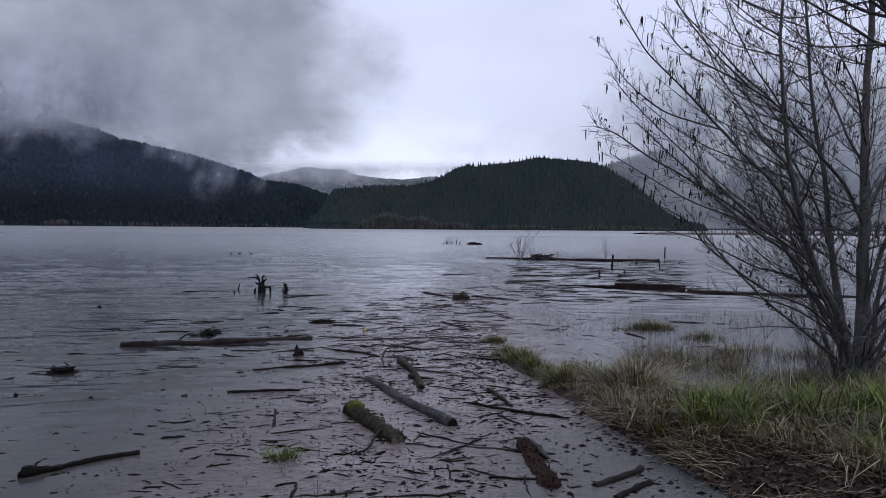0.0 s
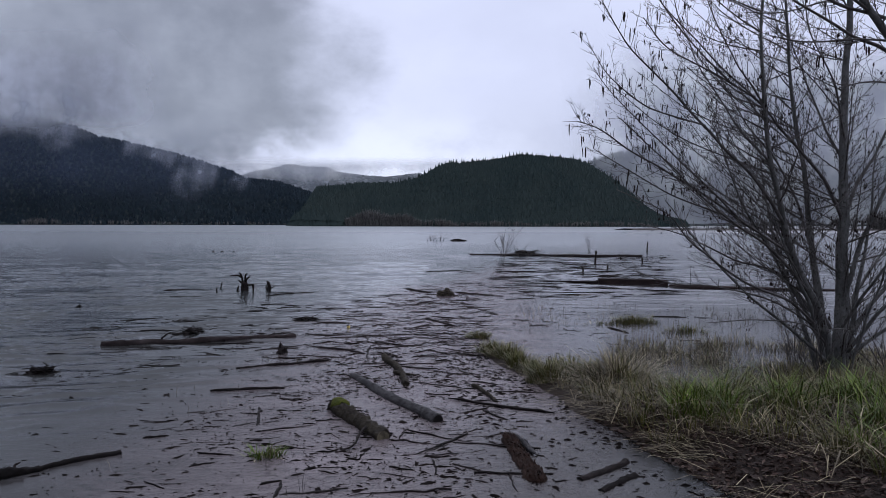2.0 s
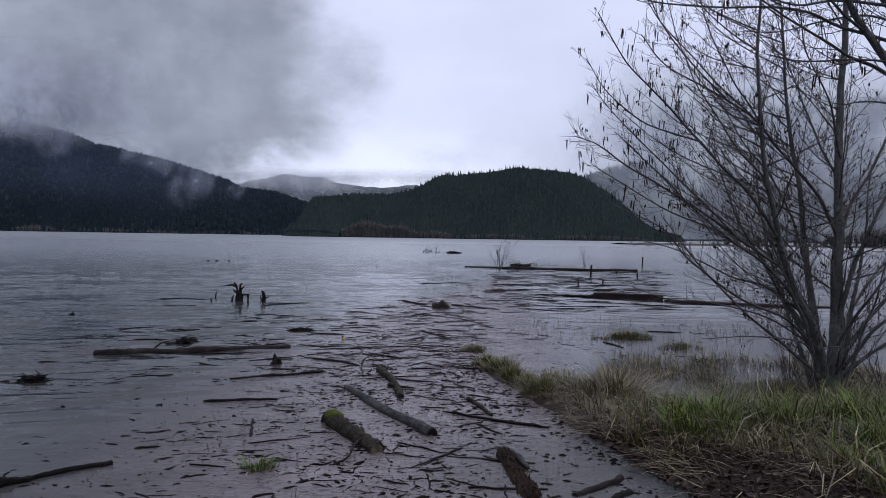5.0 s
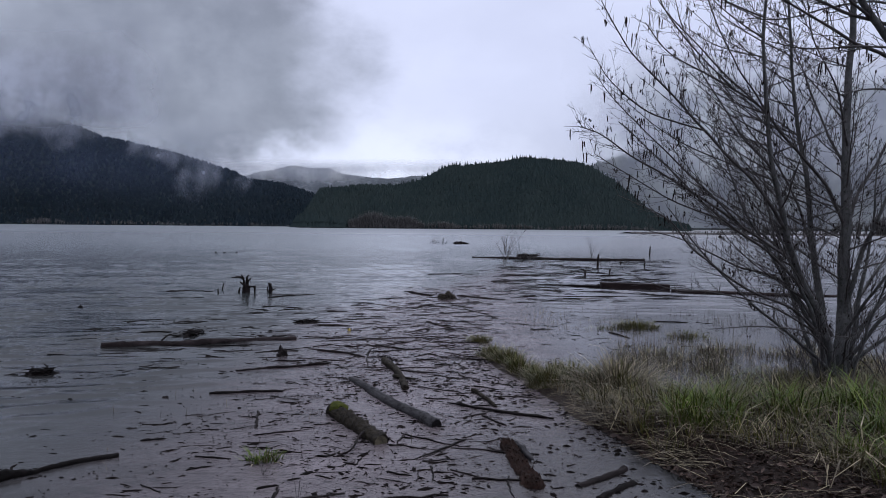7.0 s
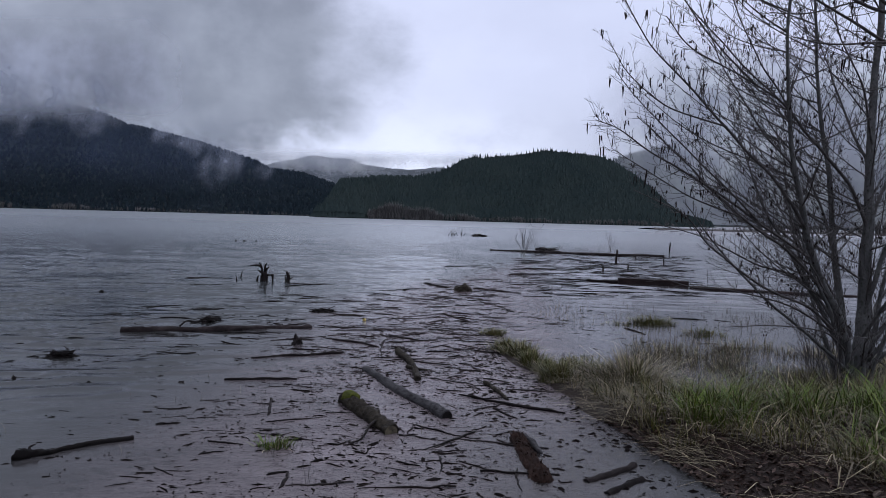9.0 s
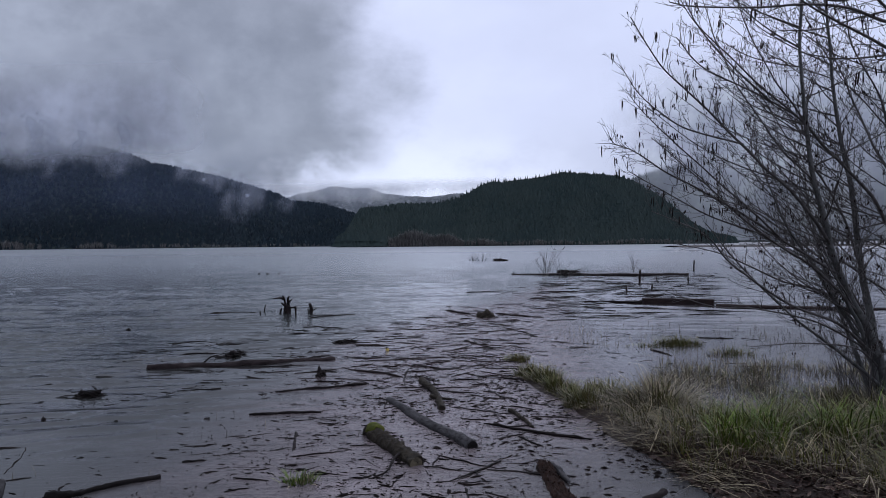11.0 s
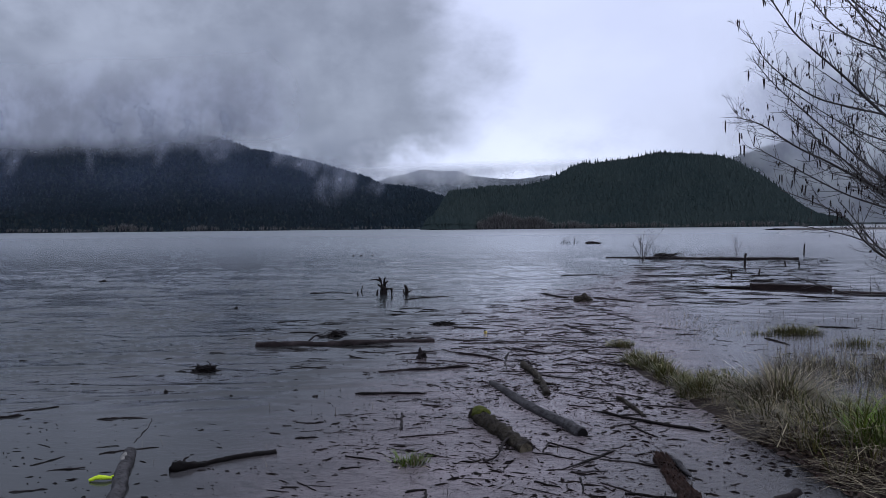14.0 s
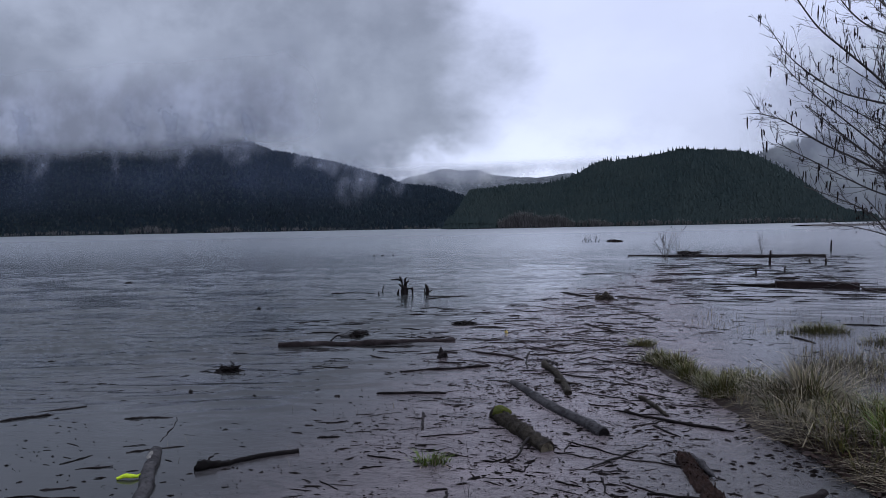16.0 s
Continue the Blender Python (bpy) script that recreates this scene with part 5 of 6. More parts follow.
class Alder:
    def __init__(self, seed):
        self.rg = random.Random(seed)
        self.twigs, self.catkins, self.cones = Soup(), [], Soup()

    def twig(self, p, d, length, r, level, hang):
        """A side branch with alternate shoots; the last order is short budded spurs."""
        rg = self.rg
        if level >= 2:
            e = p + d * length
            w = length * 0.12
            mid = p.lerp(e, 0.55) + Vector((rg.uniform(-w, w), rg.uniform(-w, w), rg.uniform(-w, w)))
            self.twigs.tube([p, mid, e], [r, r * 0.85, r * 0.9], 3, False)
            path = [p, e]
        else:
            n = 6 if level == 0 else 4
            step = length / n
            path, dd = [p.copy()], d.copy()
            for i in range(n):
                zig = 0.10 * (-1) ** i
                dd = (dd + Vector((rg.gauss(zig, 0.07), rg.gauss(0, 0.08), rg.gauss(0.07, 0.07)))).normalized()
                path.append(path[-1] + dd * step)
            self.twigs.tube(path, [r * (1 - 0.55 * i / n) for i in range(n + 1)], 4 if level < 1 else 3, False)
            k = max(1, int(length / (0.075 if level == 0 else 0.036)))
            flat = d.cross(Vector((rg.gauss(0, 0.5), rg.gauss(0, 1), rg.gauss(0, 0.5)))).normalized()
            for i in range(k):
                s = 0.14 + 0.84 * (i + rg.random()) / k
                j = min(n - 1, int(s * n))
                q = path[j].lerp(path[j + 1], s * n - j)
                t = (path[j + 1] - path[j]).normalized()
                side = (flat * (-1) ** i + Vector((rg.gauss(0, 0.35), rg.gauss(0, 0.35), rg.gauss(0.1, 0.3)))).normalized()
                nd = (t * rg.uniform(0.7, 1.1) + side * rg.uniform(0.5, 0.9) + Vector((0, 0, 0.12))).normalized()
                if level == 0:
                    ln = length * rg.uniform(0.18, 0.48) * (1.1 - 0.6 * s)
                    if ln > 0.03:
                        self.twig(q, nd, ln, max(0.0015, r * 0.62), 1, hang)
                else:
                    self.twig(q, nd, rg.uniform(0.012, 0.038), rg.uniform(0.0014, 0.0022), 2, 0)
        e = path[-1]
        if level == 1:
            if e.z > 1.25 and rg.random() < 0.035 * hang * (1 + 4 * (p.x < -1.7)):
                for _ in range(rg.choice((1, 2, 2, 3))):
                    o = e + Vector((rg.uniform(-0.02, 0.02), rg.uniform(-0.02, 0.02), 0))
                    ln = rg.uniform(0.04, 0.09)
                    sway = Vector((rg.uniform(-0.01, 0.01), rg.uniform(-0.01, 0.01), 0))
                    self.catkins.append((o, ln, sway))
            elif rg.random() < 0.13:
                for _ in range(rg.choice((1, 1, 2, 3))):
                    o = path[-2].lerp(e, rg.random()) + Vector((rg.uniform(-0.018, 0.018), rg.uniform(-0.018, 0.018), rg.uniform(-0.025, 0.01)))
                    self.cones.tube([o, o + Vector((0, 0, 0.006)), o + Vector((0, 0, 0.015)), o + Vector((0, 0, 0.022))], [0.002, 0.0056, 0.0052, 0.002], 5, True)

    def limb(self, pts, r0, r1, every, reach, hang=1.0, bare=0.2):
        """One limb through its bends, with side twigs; returns the limb's soup."""
        rg = self.rg
        path = spline(pts, 7)
        n = len(path)
        path = [p + Vector((noise.noise(p * 3), noise.noise(p * 3 + Vector((9, 0, 0))), 0)) * 0.02 * min(1, i / 4) for i, p in enumerate(path)]
        s = Soup()
        s.tube(path, [limb_radius(r0, r1, i, n) for i in range(n)], 10 if r0 > 0.03 else 7, True, 0.10)
        total = sum((path[i + 1] - path[i]).length for i in range(n - 1))
        k = int(total / every)
        for i in range(k):
            u = bare + (1 - bare) * (i + rg.random()) / k
            j = min(n - 2, int(u * (n - 1)))
            q = path[j].lerp(path[j + 1], u * (n - 1) - j)
            t = (path[j + 1] - path[j]).normalized()
            side = t.cross(Vector((rg.gauss(0, 1), rg.gauss(0, 1), rg.gauss(0, 0.6)))).normalized()
            d = (t * rg.uniform(0.6, 1.2) + side * rg.uniform(0.5, 1.0) + Vector((0, 0, 0.12))).normalized()
            ln = reach * rg.uniform(0.35, 1.0) * (1.05 - 0.55 * u)
            r = max(0.0021, min(limb_radius(r0, r1, j, n) * 0.4, 0.0038))
            self.twig(q, d, ln, r, 0, hang)
        return s


BOUGHS = [
    ("trunk", [(3.93, 6.55, -0.15), (3.95, 6.56, 0.25), (4.01, 6.60, 0.69), (4.0, 6.62, 1.18), (4.03, 6.65, 1.56), (4.06, 6.7, 2.1), (4.09, 6.75, 2.81), (4.15, 6.8, 3.75), (4.17, 6.8, 4.61)], 0.084, 0.020, 0.10, 0.8),
    ("trunk", [(3.88, 6.52, -0.1), (3.82, 6.48, 0.25), (3.66, 6.4, 0.67), (3.45, 6.3, 0.99), (3.25, 6.2, 1.35), (3.06, 6.1, 1.87), (2.95, 6.05, 2.33), (2.87, 6.0, 3.0), (2.89, 6.0, 4.09)], 0.056, 0.009, 0.09, 0.75),
    ("trunk", [(3.92, 6.6, 0.15), (3.88, 6.8, 0.89), (3.86, 6.9, 1.39), (3.81, 7.0, 2.18), (3.75, 7.1, 2.78), (3.68, 7.1, 3.56), (3.61, 7.1, 4.35)], 0.042, 0.009, 0.10, 0.7),
    ("limb", [(3.18, 6.16, 1.52), (2.82, 6.0, 1.9), (2.29, 5.8, 2.34), (1.98, 5.7, 2.6), (1.6, 5.6, 2.93), (1.37, 5.6, 3.32)], 0.0160, 0.004, 0.07, 0.55),
    ("limb", [(4.03, 6.65, 1.52), (3.74, 6.5, 1.94), (3.21, 6.2, 2.31), (2.95, 6.1, 2.54), (2.52, 5.9, 2.73), (1.95, 5.7, 2.94), (1.74, 5.7, 3.18)], 0.0176, 0.004, 0.07, 0.55),
    ("limb", [(3.32, 6.23, 1.22), (2.63, 5.9, 1.57), (2.08, 5.7, 1.87), (1.6, 5.5, 2.08), (1.31, 5.4, 2.24), (1.14, 5.4, 2.3)], 0.0136, 0.003, 0.065, 0.5),
    ("limb", [(3.72, 6.43, 0.5), (3.22, 6.1, 0.82), (2.69, 5.9, 1.03), (2.19, 5.7, 1.34), (1.9, 5.6, 1.61), (1.48, 5.5, 1.78)], 0.0160, 0.003, 0.07, 0.5),
    ("limb", [(3.74, 6.45, 0.5), (3.11, 6.2, 0.82), (2.43, 5.9, 0.98), (2.02, 5.7, 1.02), (1.57, 5.6, 1.17)], 0.0104, 0.003, 0.09, 0.4),
    ("limb", [(3.78, 6.46, 0.36), (3.45, 6.2, 0.59), (2.85, 5.9, 0.69), (2.28, 5.6, 0.71)], 0.0112, 0.003, 0.08, 0.4),
    ("limb", [(3.57, 6.36, 0.84), (3.0, 6.0, 1.28), (2.42, 5.7, 1.59), (1.9, 5.5, 1.98), (1.42, 5.3, 2.32)], 0.0160, 0.003, 0.07, 0.5),
    ("limb", [(3.9, 6.6, 0.5), (3.86, 7.2, 1.14), (3.57, 7.6, 1.56), (3.2, 7.9, 1.91), (2.75, 8.1, 2.08)], 0.0176, 0.004, 0.08, 0.6),
    ("limb", [(3.9, 6.6, 0.4), (3.64, 7.0, 0.98), (3.31, 7.4, 1.13), (2.91, 7.8, 1.39), (2.46, 8.0, 1.52)], 0.0176, 0.004, 0.08, 0.55),
    ("limb", [(3.0, 6.08, 2.06), (2.68, 6.0, 2.34), (2.42, 6.1, 2.82), (2.26, 6.2, 3.24), (2.13, 6.2, 3.68)], 0.0096, 0.003, 0.065, 0.5),
    ("limb", [(2.92, 6.04, 2.54), (2.62, 5.9, 2.87), (2.38, 5.8, 3.21), (2.24, 5.8, 3.63)], 0.0088, 0.003, 0.065, 0.5),
    ("limb", [(4.08, 6.7, 2.06), (4.05, 7.2, 2.78), (3.97, 7.5, 3.44), (3.83, 7.6, 4.14)], 0.0144, 0.004, 0.09, 0.6),
    ("limb", [(3.96, 6.55, 0.5), (3.98, 6.3, 0.81), (4.05, 6.1, 1.11), (4.26, 6.0, 1.41)], 0.0192, 0.008, 0.10, 0.5),
    ("limb", [(3.98, 6.58, 0.7), (4.07, 6.5, 1.19), (4.18, 6.4, 1.66), (4.41, 6.3, 2.27), (4.64, 6.3, 2.98)], 0.0272, 0.008, 0.09, 0.6),
    ("limb", [(3.98, 6.6, 0.4), (4.44, 7.0, 0.87), (4.99, 7.3, 1.33), (5.68, 7.6, 1.69)], 0.0240, 0.006, 0.10, 0.6),
    ("limb", [(4.03, 6.65, 1.52), (4.28, 6.8, 1.94), (4.63, 7.0, 2.36), (4.91, 7.1, 2.94), (5.07, 7.1, 3.63)], 0.0176, 0.005, 0.09, 0.6),
    ("limb", [(4.06, 6.7, 2.33), (3.74, 6.4, 2.84), (3.41, 6.2, 3.24), (3.24, 6.1, 3.7)], 0.0112, 0.004, 0.07, 0.55),
    ("limb", [(3.87, 6.86, 1.2), (3.78, 7.2, 1.97), (3.44, 7.5, 2.65), (3.25, 7.8, 3.26)], 0.0144, 0.004, 0.08, 0.6),
    ("limb", [(3.80, 6.5, -0.1), (3.70, 6.42, 0.35), (3.52, 6.3, 0.75), (3.3, 6.2, 1.1), (3.1, 6.2, 1.6)], 0.034, 0.006, 0.09, 0.5),
    ("limb", [(3.84, 6.62, -0.1), (3.74, 6.7, 0.4), (3.6, 6.8, 0.9), (3.45, 6.9, 1.5), (3.38, 7.0, 2.2)], 0.030, 0.005, 0.09, 0.5),
    ("limb", [(4.04, 6.6, -0.1), (4.10, 6.62, 0.4), (4.22, 6.7, 0.9), (4.4, 6.8, 1.5), (4.5, 6.9, 2.3)], 0.036, 0.006, 0.09, 0.5),
    ("limb", [(4.0, 6.45, -0.1), (3.98, 6.35, 0.3), (4.04, 6.2, 0.8), (4.15, 6.1, 1.4)], 0.024, 0.005, 0.09, 0.5),
    ("limb", [(2.97, 6.1, 2.52), (2.3, 5.8, 2.95), (1.9, 5.7, 3.3), (1.7, 5.7, 3.6)], 0.009, 0.0025, 0.07, 0.5),
    ("limb", [(2.31, 5.8, 2.33), (1.75, 5.6, 2.45), (1.42, 5.5, 2.68), (1.24, 5.5, 2.92)], 0.008, 0.0025, 0.07, 0.45),
    ("limb", [(2.65, 5.9, 1.56), (2.0, 5.6, 2.05), (1.55, 5.5, 2.42), (1.30, 5.5, 2.72)], 0.009, 0.0025, 0.07, 0.45),
    ("limb", [(2.42, 5.75, 1.6), (1.95, 5.6, 1.75), (1.5, 5.5, 1.98), (1.3, 5.5, 2.1)], 0.008, 0.0025, 0.07, 0.4),
    ("limb", [(2.55, 5.9, 2.72), (2.1, 5.8, 3.1), (1.85, 5.8, 3.5), (1.75, 5.8, 3.8)], 0.008, 0.0025, 0.07, 0.45),
    ("limb", [(3.98, 6.6, 0.3), (4.3, 6.6, 0.75), (4.7, 6.6, 1.2), (5.2, 6.7, 1.75)], 0.027, 0.006, 0.09, 0.5),
    ("limb", [(3.98, 6.55, 0.2), (4.35, 6.5, 0.5), (4.8, 6.4, 0.8), (5.3, 6.4, 1.2)], 0.024, 0.006, 0.09, 0.5),
    ("limb", [(4.0, 6.5, 0.3), (4.2, 6.3, 0.72), (4.5, 6.2, 1.05), (4.9, 6.1, 1.5)], 0.022, 0.006, 0.09, 0.5),
    ("limb", [(3.86, 6.5, 0.2), (3.5, 6.4, 0.75), (3.15, 6.3, 1.25), (2.85, 6.3, 1.75), (2.6, 6.3, 2.4)], 0.026, 0.005, 0.08, 0.5),
    ("limb", [(3.84, 6.45, 0.15), (3.4, 6.3, 0.5), (2.9, 6.15, 0.85), (2.4, 6.0, 1.3), (2.05, 5.95, 1.7)], 0.019, 0.004, 0.08, 0.5),
    ("limb", [(3.95, 6.5, 0.25), (3.72, 6.1, 0.52), (3.55, 5.8, 0.62), (3.3, 5.6, 0.66)], 0.0096, 0.003, 0.09, 0.35),
]
LEANING_BOUGHS = [
    ("trunk", [(4.15, 4.6, -0.1), (4.12, 4.6, 0.6), (3.85, 4.55, 1.4), (3.34, 4.43, 2.09), (3.0, 4.4, 2.51), (2.76, 4.36, 2.78), (2.57, 4.31, 3.02), (2.46, 4.32, 3.26), (2.34, 4.32, 3.65)], 0.050, 0.008, 0.13, 0.5),
    ("trunk", [(4.12, 4.55, 0.5), (3.98, 4.6, 1.3), (3.64, 4.57, 2.41), (3.34, 4.58, 2.71), (3.14, 4.59, 2.94), (2.99, 4.6, 3.12), (2.85, 4.6, 3.35), (2.73, 4.61, 3.69)], 0.046, 0.010, 0.13, 0.5),
    ("limb", [(3.0, 4.4, 2.51), (2.76, 4.31, 2.59), (2.51, 4.21, 2.63), (2.29, 4.12, 2.7), (2.06, 4.08, 2.81), (1.87, 4.04, 2.91), (1.74, 4.04, 3.0)], 0.014, 0.003, 0.11, 0.42),
    ("limb", [(3.12, 4.39, 2.55), (2.93, 4.3, 2.61), (2.5, 4.12, 2.58), (2.14, 4.03, 2.54), (1.94, 4.04, 2.58)], 0.01, 0.003, 0.11, 0.42),
    ("limb", [(3.11, 4.54, 2.79), (2.57, 4.31, 2.83), (2.28, 4.22, 2.88), (2.01, 4.13, 2.88), (1.68, 4.05, 2.84), (1.33, 4.01, 2.84), (1.2, 4.02, 2.87)], 0.012, 0.003, 0.11, 0.42),
    ("limb", [(3.04, 4.59, 3.07), (2.57, 4.41, 3.03), (2.27, 4.32, 2.96), (1.94, 4.24, 2.99), (1.55, 4.15, 2.93)], 0.011, 0.003, 0.11, 0.42),
    ("limb", [(2.72, 4.36, 2.82), (2.42, 4.22, 2.95), (2.16, 4.13, 3.04), (1.84, 4.04, 3.1)], 0.01, 0.003, 0.11, 0.42),
    ("limb", [(3.14, 4.59, 2.94), (2.76, 4.41, 2.94), (2.44, 4.32, 2.87), (2.11, 4.23, 2.77), (1.9, 4.24, 2.77)], 0.009, 0.003, 0.11, 0.42),
    ("limb", [(3.26, 4.49, 2.24), (2.97, 4.4, 2.37), (2.69, 4.31, 2.38), (2.45, 4.22, 2.32)], 0.009, 0.003, 0.11, 0.42),
]


CATKINS = []
for k in range(4):
    s = Soup()
    s.tube([(0, 0, 0), (0.001, 0, -0.12), (0.002 * k, 0.002, -0.6), (0.003 * k - 0.004, 0.003, -1.0)], [0.0012, 0.0043, 0.0046, 0.0022], 6, True, 0.3)
    CATKINS.append(s.mesh("catkin", True))
    CATKINS[-1].materials.append(CATKIN)


def alder(limbs, label, at, seed, hang, boughs=14):
    root = tagged(new("alder_tree"), label, "tree")
    root.location = at
    back = Vector(at)
    a = Alder(seed)
    grown = [(n, [Vector(p) - back for p in pts], r0, r1, e, reach) for n, pts, r0, r1, e, reach in limbs]
    # further boughs spring from the trunks and sweep out and up
    for name, pts, r0, r1, every, reach in [g for g in grown if g[0] == "trunk"]:
        path = spline(pts, 6)
        for k in range(boughs):
            i = int(len(path) * (0.28 + 0.64 * (k + a.rg.random()) / boughs))
            q = path[i]
            an = a.rg.choice((math.pi, math.pi * 0.85, math.pi * 1.15, a.rg.uniform(0, 6.283), a.rg.uniform(0, 6.283)))
            ln = a.rg.uniform(0.9, 2.1) * (1.15 - 0.6 * i / len(path))
            out = Vector((math.cos(an), math.sin(an) * 0.8, a.rg.uniform(0.35, 0.75))).normalized()
            grown.append(("limb", [q, q + out * ln * 0.3 + Vector((0, 0, -0.02)), q + out * ln * 0.65, q + out * ln + Vector((0, 0, 0.12 * ln))], a.rg.uniform(0.006, 0.0095), 0.0024, 0.085, 0.5))
    for name, pts, r0, r1, every, reach in grown:
        if name == "limb":
            every, reach = every * 0.8, reach * 0.95
        s = a.limb(pts, r0, r1, every, reach, hang, 0.28 if name == "trunk" else 0.10)
        part(name, s, ALDER if r0 > 0.018 else TWIG, root)
    tagged(part("crown", a.twigs, TWIG, root, "fine dark brown leafless twigs", smooth=False), kind="stuff")
    for o, ln, sway in sorted(a.catkins, key=lambda c: c[0].x + 0.9 * a.rg.random())[:125]:
        c = new("catkin", CATKINS[int(ln * 1000) % len(CATKINS)])
        c.parent = root
        c.matrix_local = Matrix.Translation(o) @ Euler((sway.x * 9, sway.y * 9, ln * 90)).to_matrix().to_4x4() @ Matrix.Diagonal((1, 1, ln, 1))
    tagged(part("cone_fringe", a.cones, CATKIN, root, "small dark woody cones", smooth=False), kind="stuff")
    return root


alder(BOUGHS, "leafless multi-stemmed grey alder standing in flooded grass", (3.93, 6.55, 0), 21, 1.0, 27)
alder(LEANING_BOUGHS, "leafless alder leaning over the grassy bank", (4.15, 4.6, 0), 22, 0.5, 0)


# ---- grass, reeds, litter ----
def tuft(label, x, y, rx, ry, height, count, seed, dry=0.24, material=None):
    ob = tagged(new("grass_tuft"), label, "grass", "grass tufts in the water")
    ob.location = (x, y, 0)
    s, d = Soup(), Soup()
    rg = random.Random(seed)
    count = int(count * 1.6)
    for i in range(count):
        dead = i < count * dry
        q, an = rg.random() ** 0.55, rg.uniform(0, 6.283)
        q *= 1.0 + 0.7 * noise.noise(Vector((math.cos(an) * 1.3, math.sin(an) * 1.3, seed)))
        h = height * (1.15 - 0.45 * q) * rg.uniform(0.3, 1.1)
        out = an + rg.gauss(0, 0.7)
        k = (1.2 if dead else 0.75) * (0.3 + q)
        (d if dead else s).blade((rx * q * math.cos(an), ry * q * math.sin(an), -0.02), (math.cos(out), math.sin(out)), h, rg.uniform(0.005, 0.009), h * k * rg.uniform(0.4, 1.3), (0.8 if dead else 0.4) * rg.random())
    tagged(part("green_foliage", s, material or OLIVE, ob, "fresh olive blades", smooth=False), kind="stuff")
    tagged(part("dry_foliage", d, STRAW, ob, "bleached bent dry blades", smooth=False), kind="stuff")
    return ob


for i, (x, y, rx, ry, h, c) in enumerate([
        (0.69, 9.12, 0.16, 0.13, 0.15, 260), (0.77, 8.12, 0.17, 0.17, 0.20, 420), (0.92, 7.78, 0.20, 0.20, 0.22, 520), (0.98, 7.35, 0.16, 0.22, 0.21, 460),
        (1.08, 6.95, 0.13, 0.16, 0.19, 360), (1.17, 6.58, 0.19, 0.17, 0.27, 620), (1.38, 7.45, 0.12, 0.10, 0.14, 110),
        (3.19, 10.45, 0.36, 0.26, 0.19, 420), (3.62, 9.5, 0.30, 0.24, 0.18, 180), (2.75, 10.3, 0.35, 0.2, 0.10, 110), (1.42, 6.78, 0.20, 0.18, 0.27, 480), (1.52, 6.52, 0.17, 0.17, 0.30, 420)]):
    tuft("olive grass tuft with dry tips on the flooded spit", x, y, rx, ry, h, c, 100 + i * 3)
tuft("tall straw-coloured grass tussock at the bank's corner", 1.74, 6.3, 0.25, 0.22, 0.46, 1200, 160, 0.85)
tuft("small fresh green grass tuft in silty water", -1.04, 4.55, 0.10, 0.06, 0.13, 110, 170, 0.25, GREEN)


def patch(x, y, s, seed):
    return smooth01(0.42 + 1.5 * noise.noise(Vector((x * s, y * s, seed))))


def tussock(s, x, y, r, height, count, width, splay, droop, rg, lean=0.0):
    """A clump of blades that fan out from one crown."""
    z = max(-0.03, ground_z(x, y)) - 0.01
    for _ in range(count):
        an = rg.uniform(0, 6.283)
        q = r * math.sqrt(rg.random())
        h = height * rg.uniform(0.4, 1.1)
        out = an + rg.gauss(0, 0.5)
        bend = h * splay * (0.25 + q / r) * rg.uniform(0.4, 1.3)
        s.blade((x + q * math.cos(an), y + q * math.sin(an), z), (math.cos(out) - lean, math.sin(out) - lean * 0.5), h, width * rg.uniform(0.6, 1.3), bend, droop * rg.random())


def meadow(x, y):
    """True where the grassy bank and its flooded meadow lie."""
    if x < shore_x(y) + 0.16 or y > 8.8:
        return False
    return y < 6.3 or x > 1.5 + 0.42 * (y - 6.3)


def straw(s, x, y, z, rg, ln, wd):
    """A dead stem that rises, kinks and falls over."""
    an = rg.uniform(0, 6.283)
    d = Vector((math.cos(an), math.sin(an), 0))
    e = Vector((-d.y, d.x, 0)) * wd
    a = Vector((x, y, z))
    rise = rg.uniform(0.25, 0.9)
    b = a + d * ln * 0.5 * (1 - rise * rise) ** 0.5 + Vector((0, 0, ln * 0.5 * rise))
    an += rg.gauss(0, 0.7)
    fall = rg.uniform(-0.6, 0.35)
    c = b + Vector((math.cos(an), math.sin(an), 0)) * ln * 0.5 * (1 - fall * fall) ** 0.5 + Vector((0, 0, ln * 0.5 * fall))
    c.z = max(c.z, 0.006)
    k = len(s.v)
    s.v += [a - e, a + e, b - e, b + e, c - e * 0.4, c + e * 0.4]
    s.f += [(k, k + 1, k + 3, k + 2), (k + 2, k + 3, k + 5, k + 4)]


def litter_front(x, y):
    """The line on the bank where grass gives way to bare leaf litter."""
    return 4.58 - 1.2 * smooth01((x - 1.98) / 0.42) + 0.16 * noise.noise(Vector((x * 2.2, 3.1, 7)))


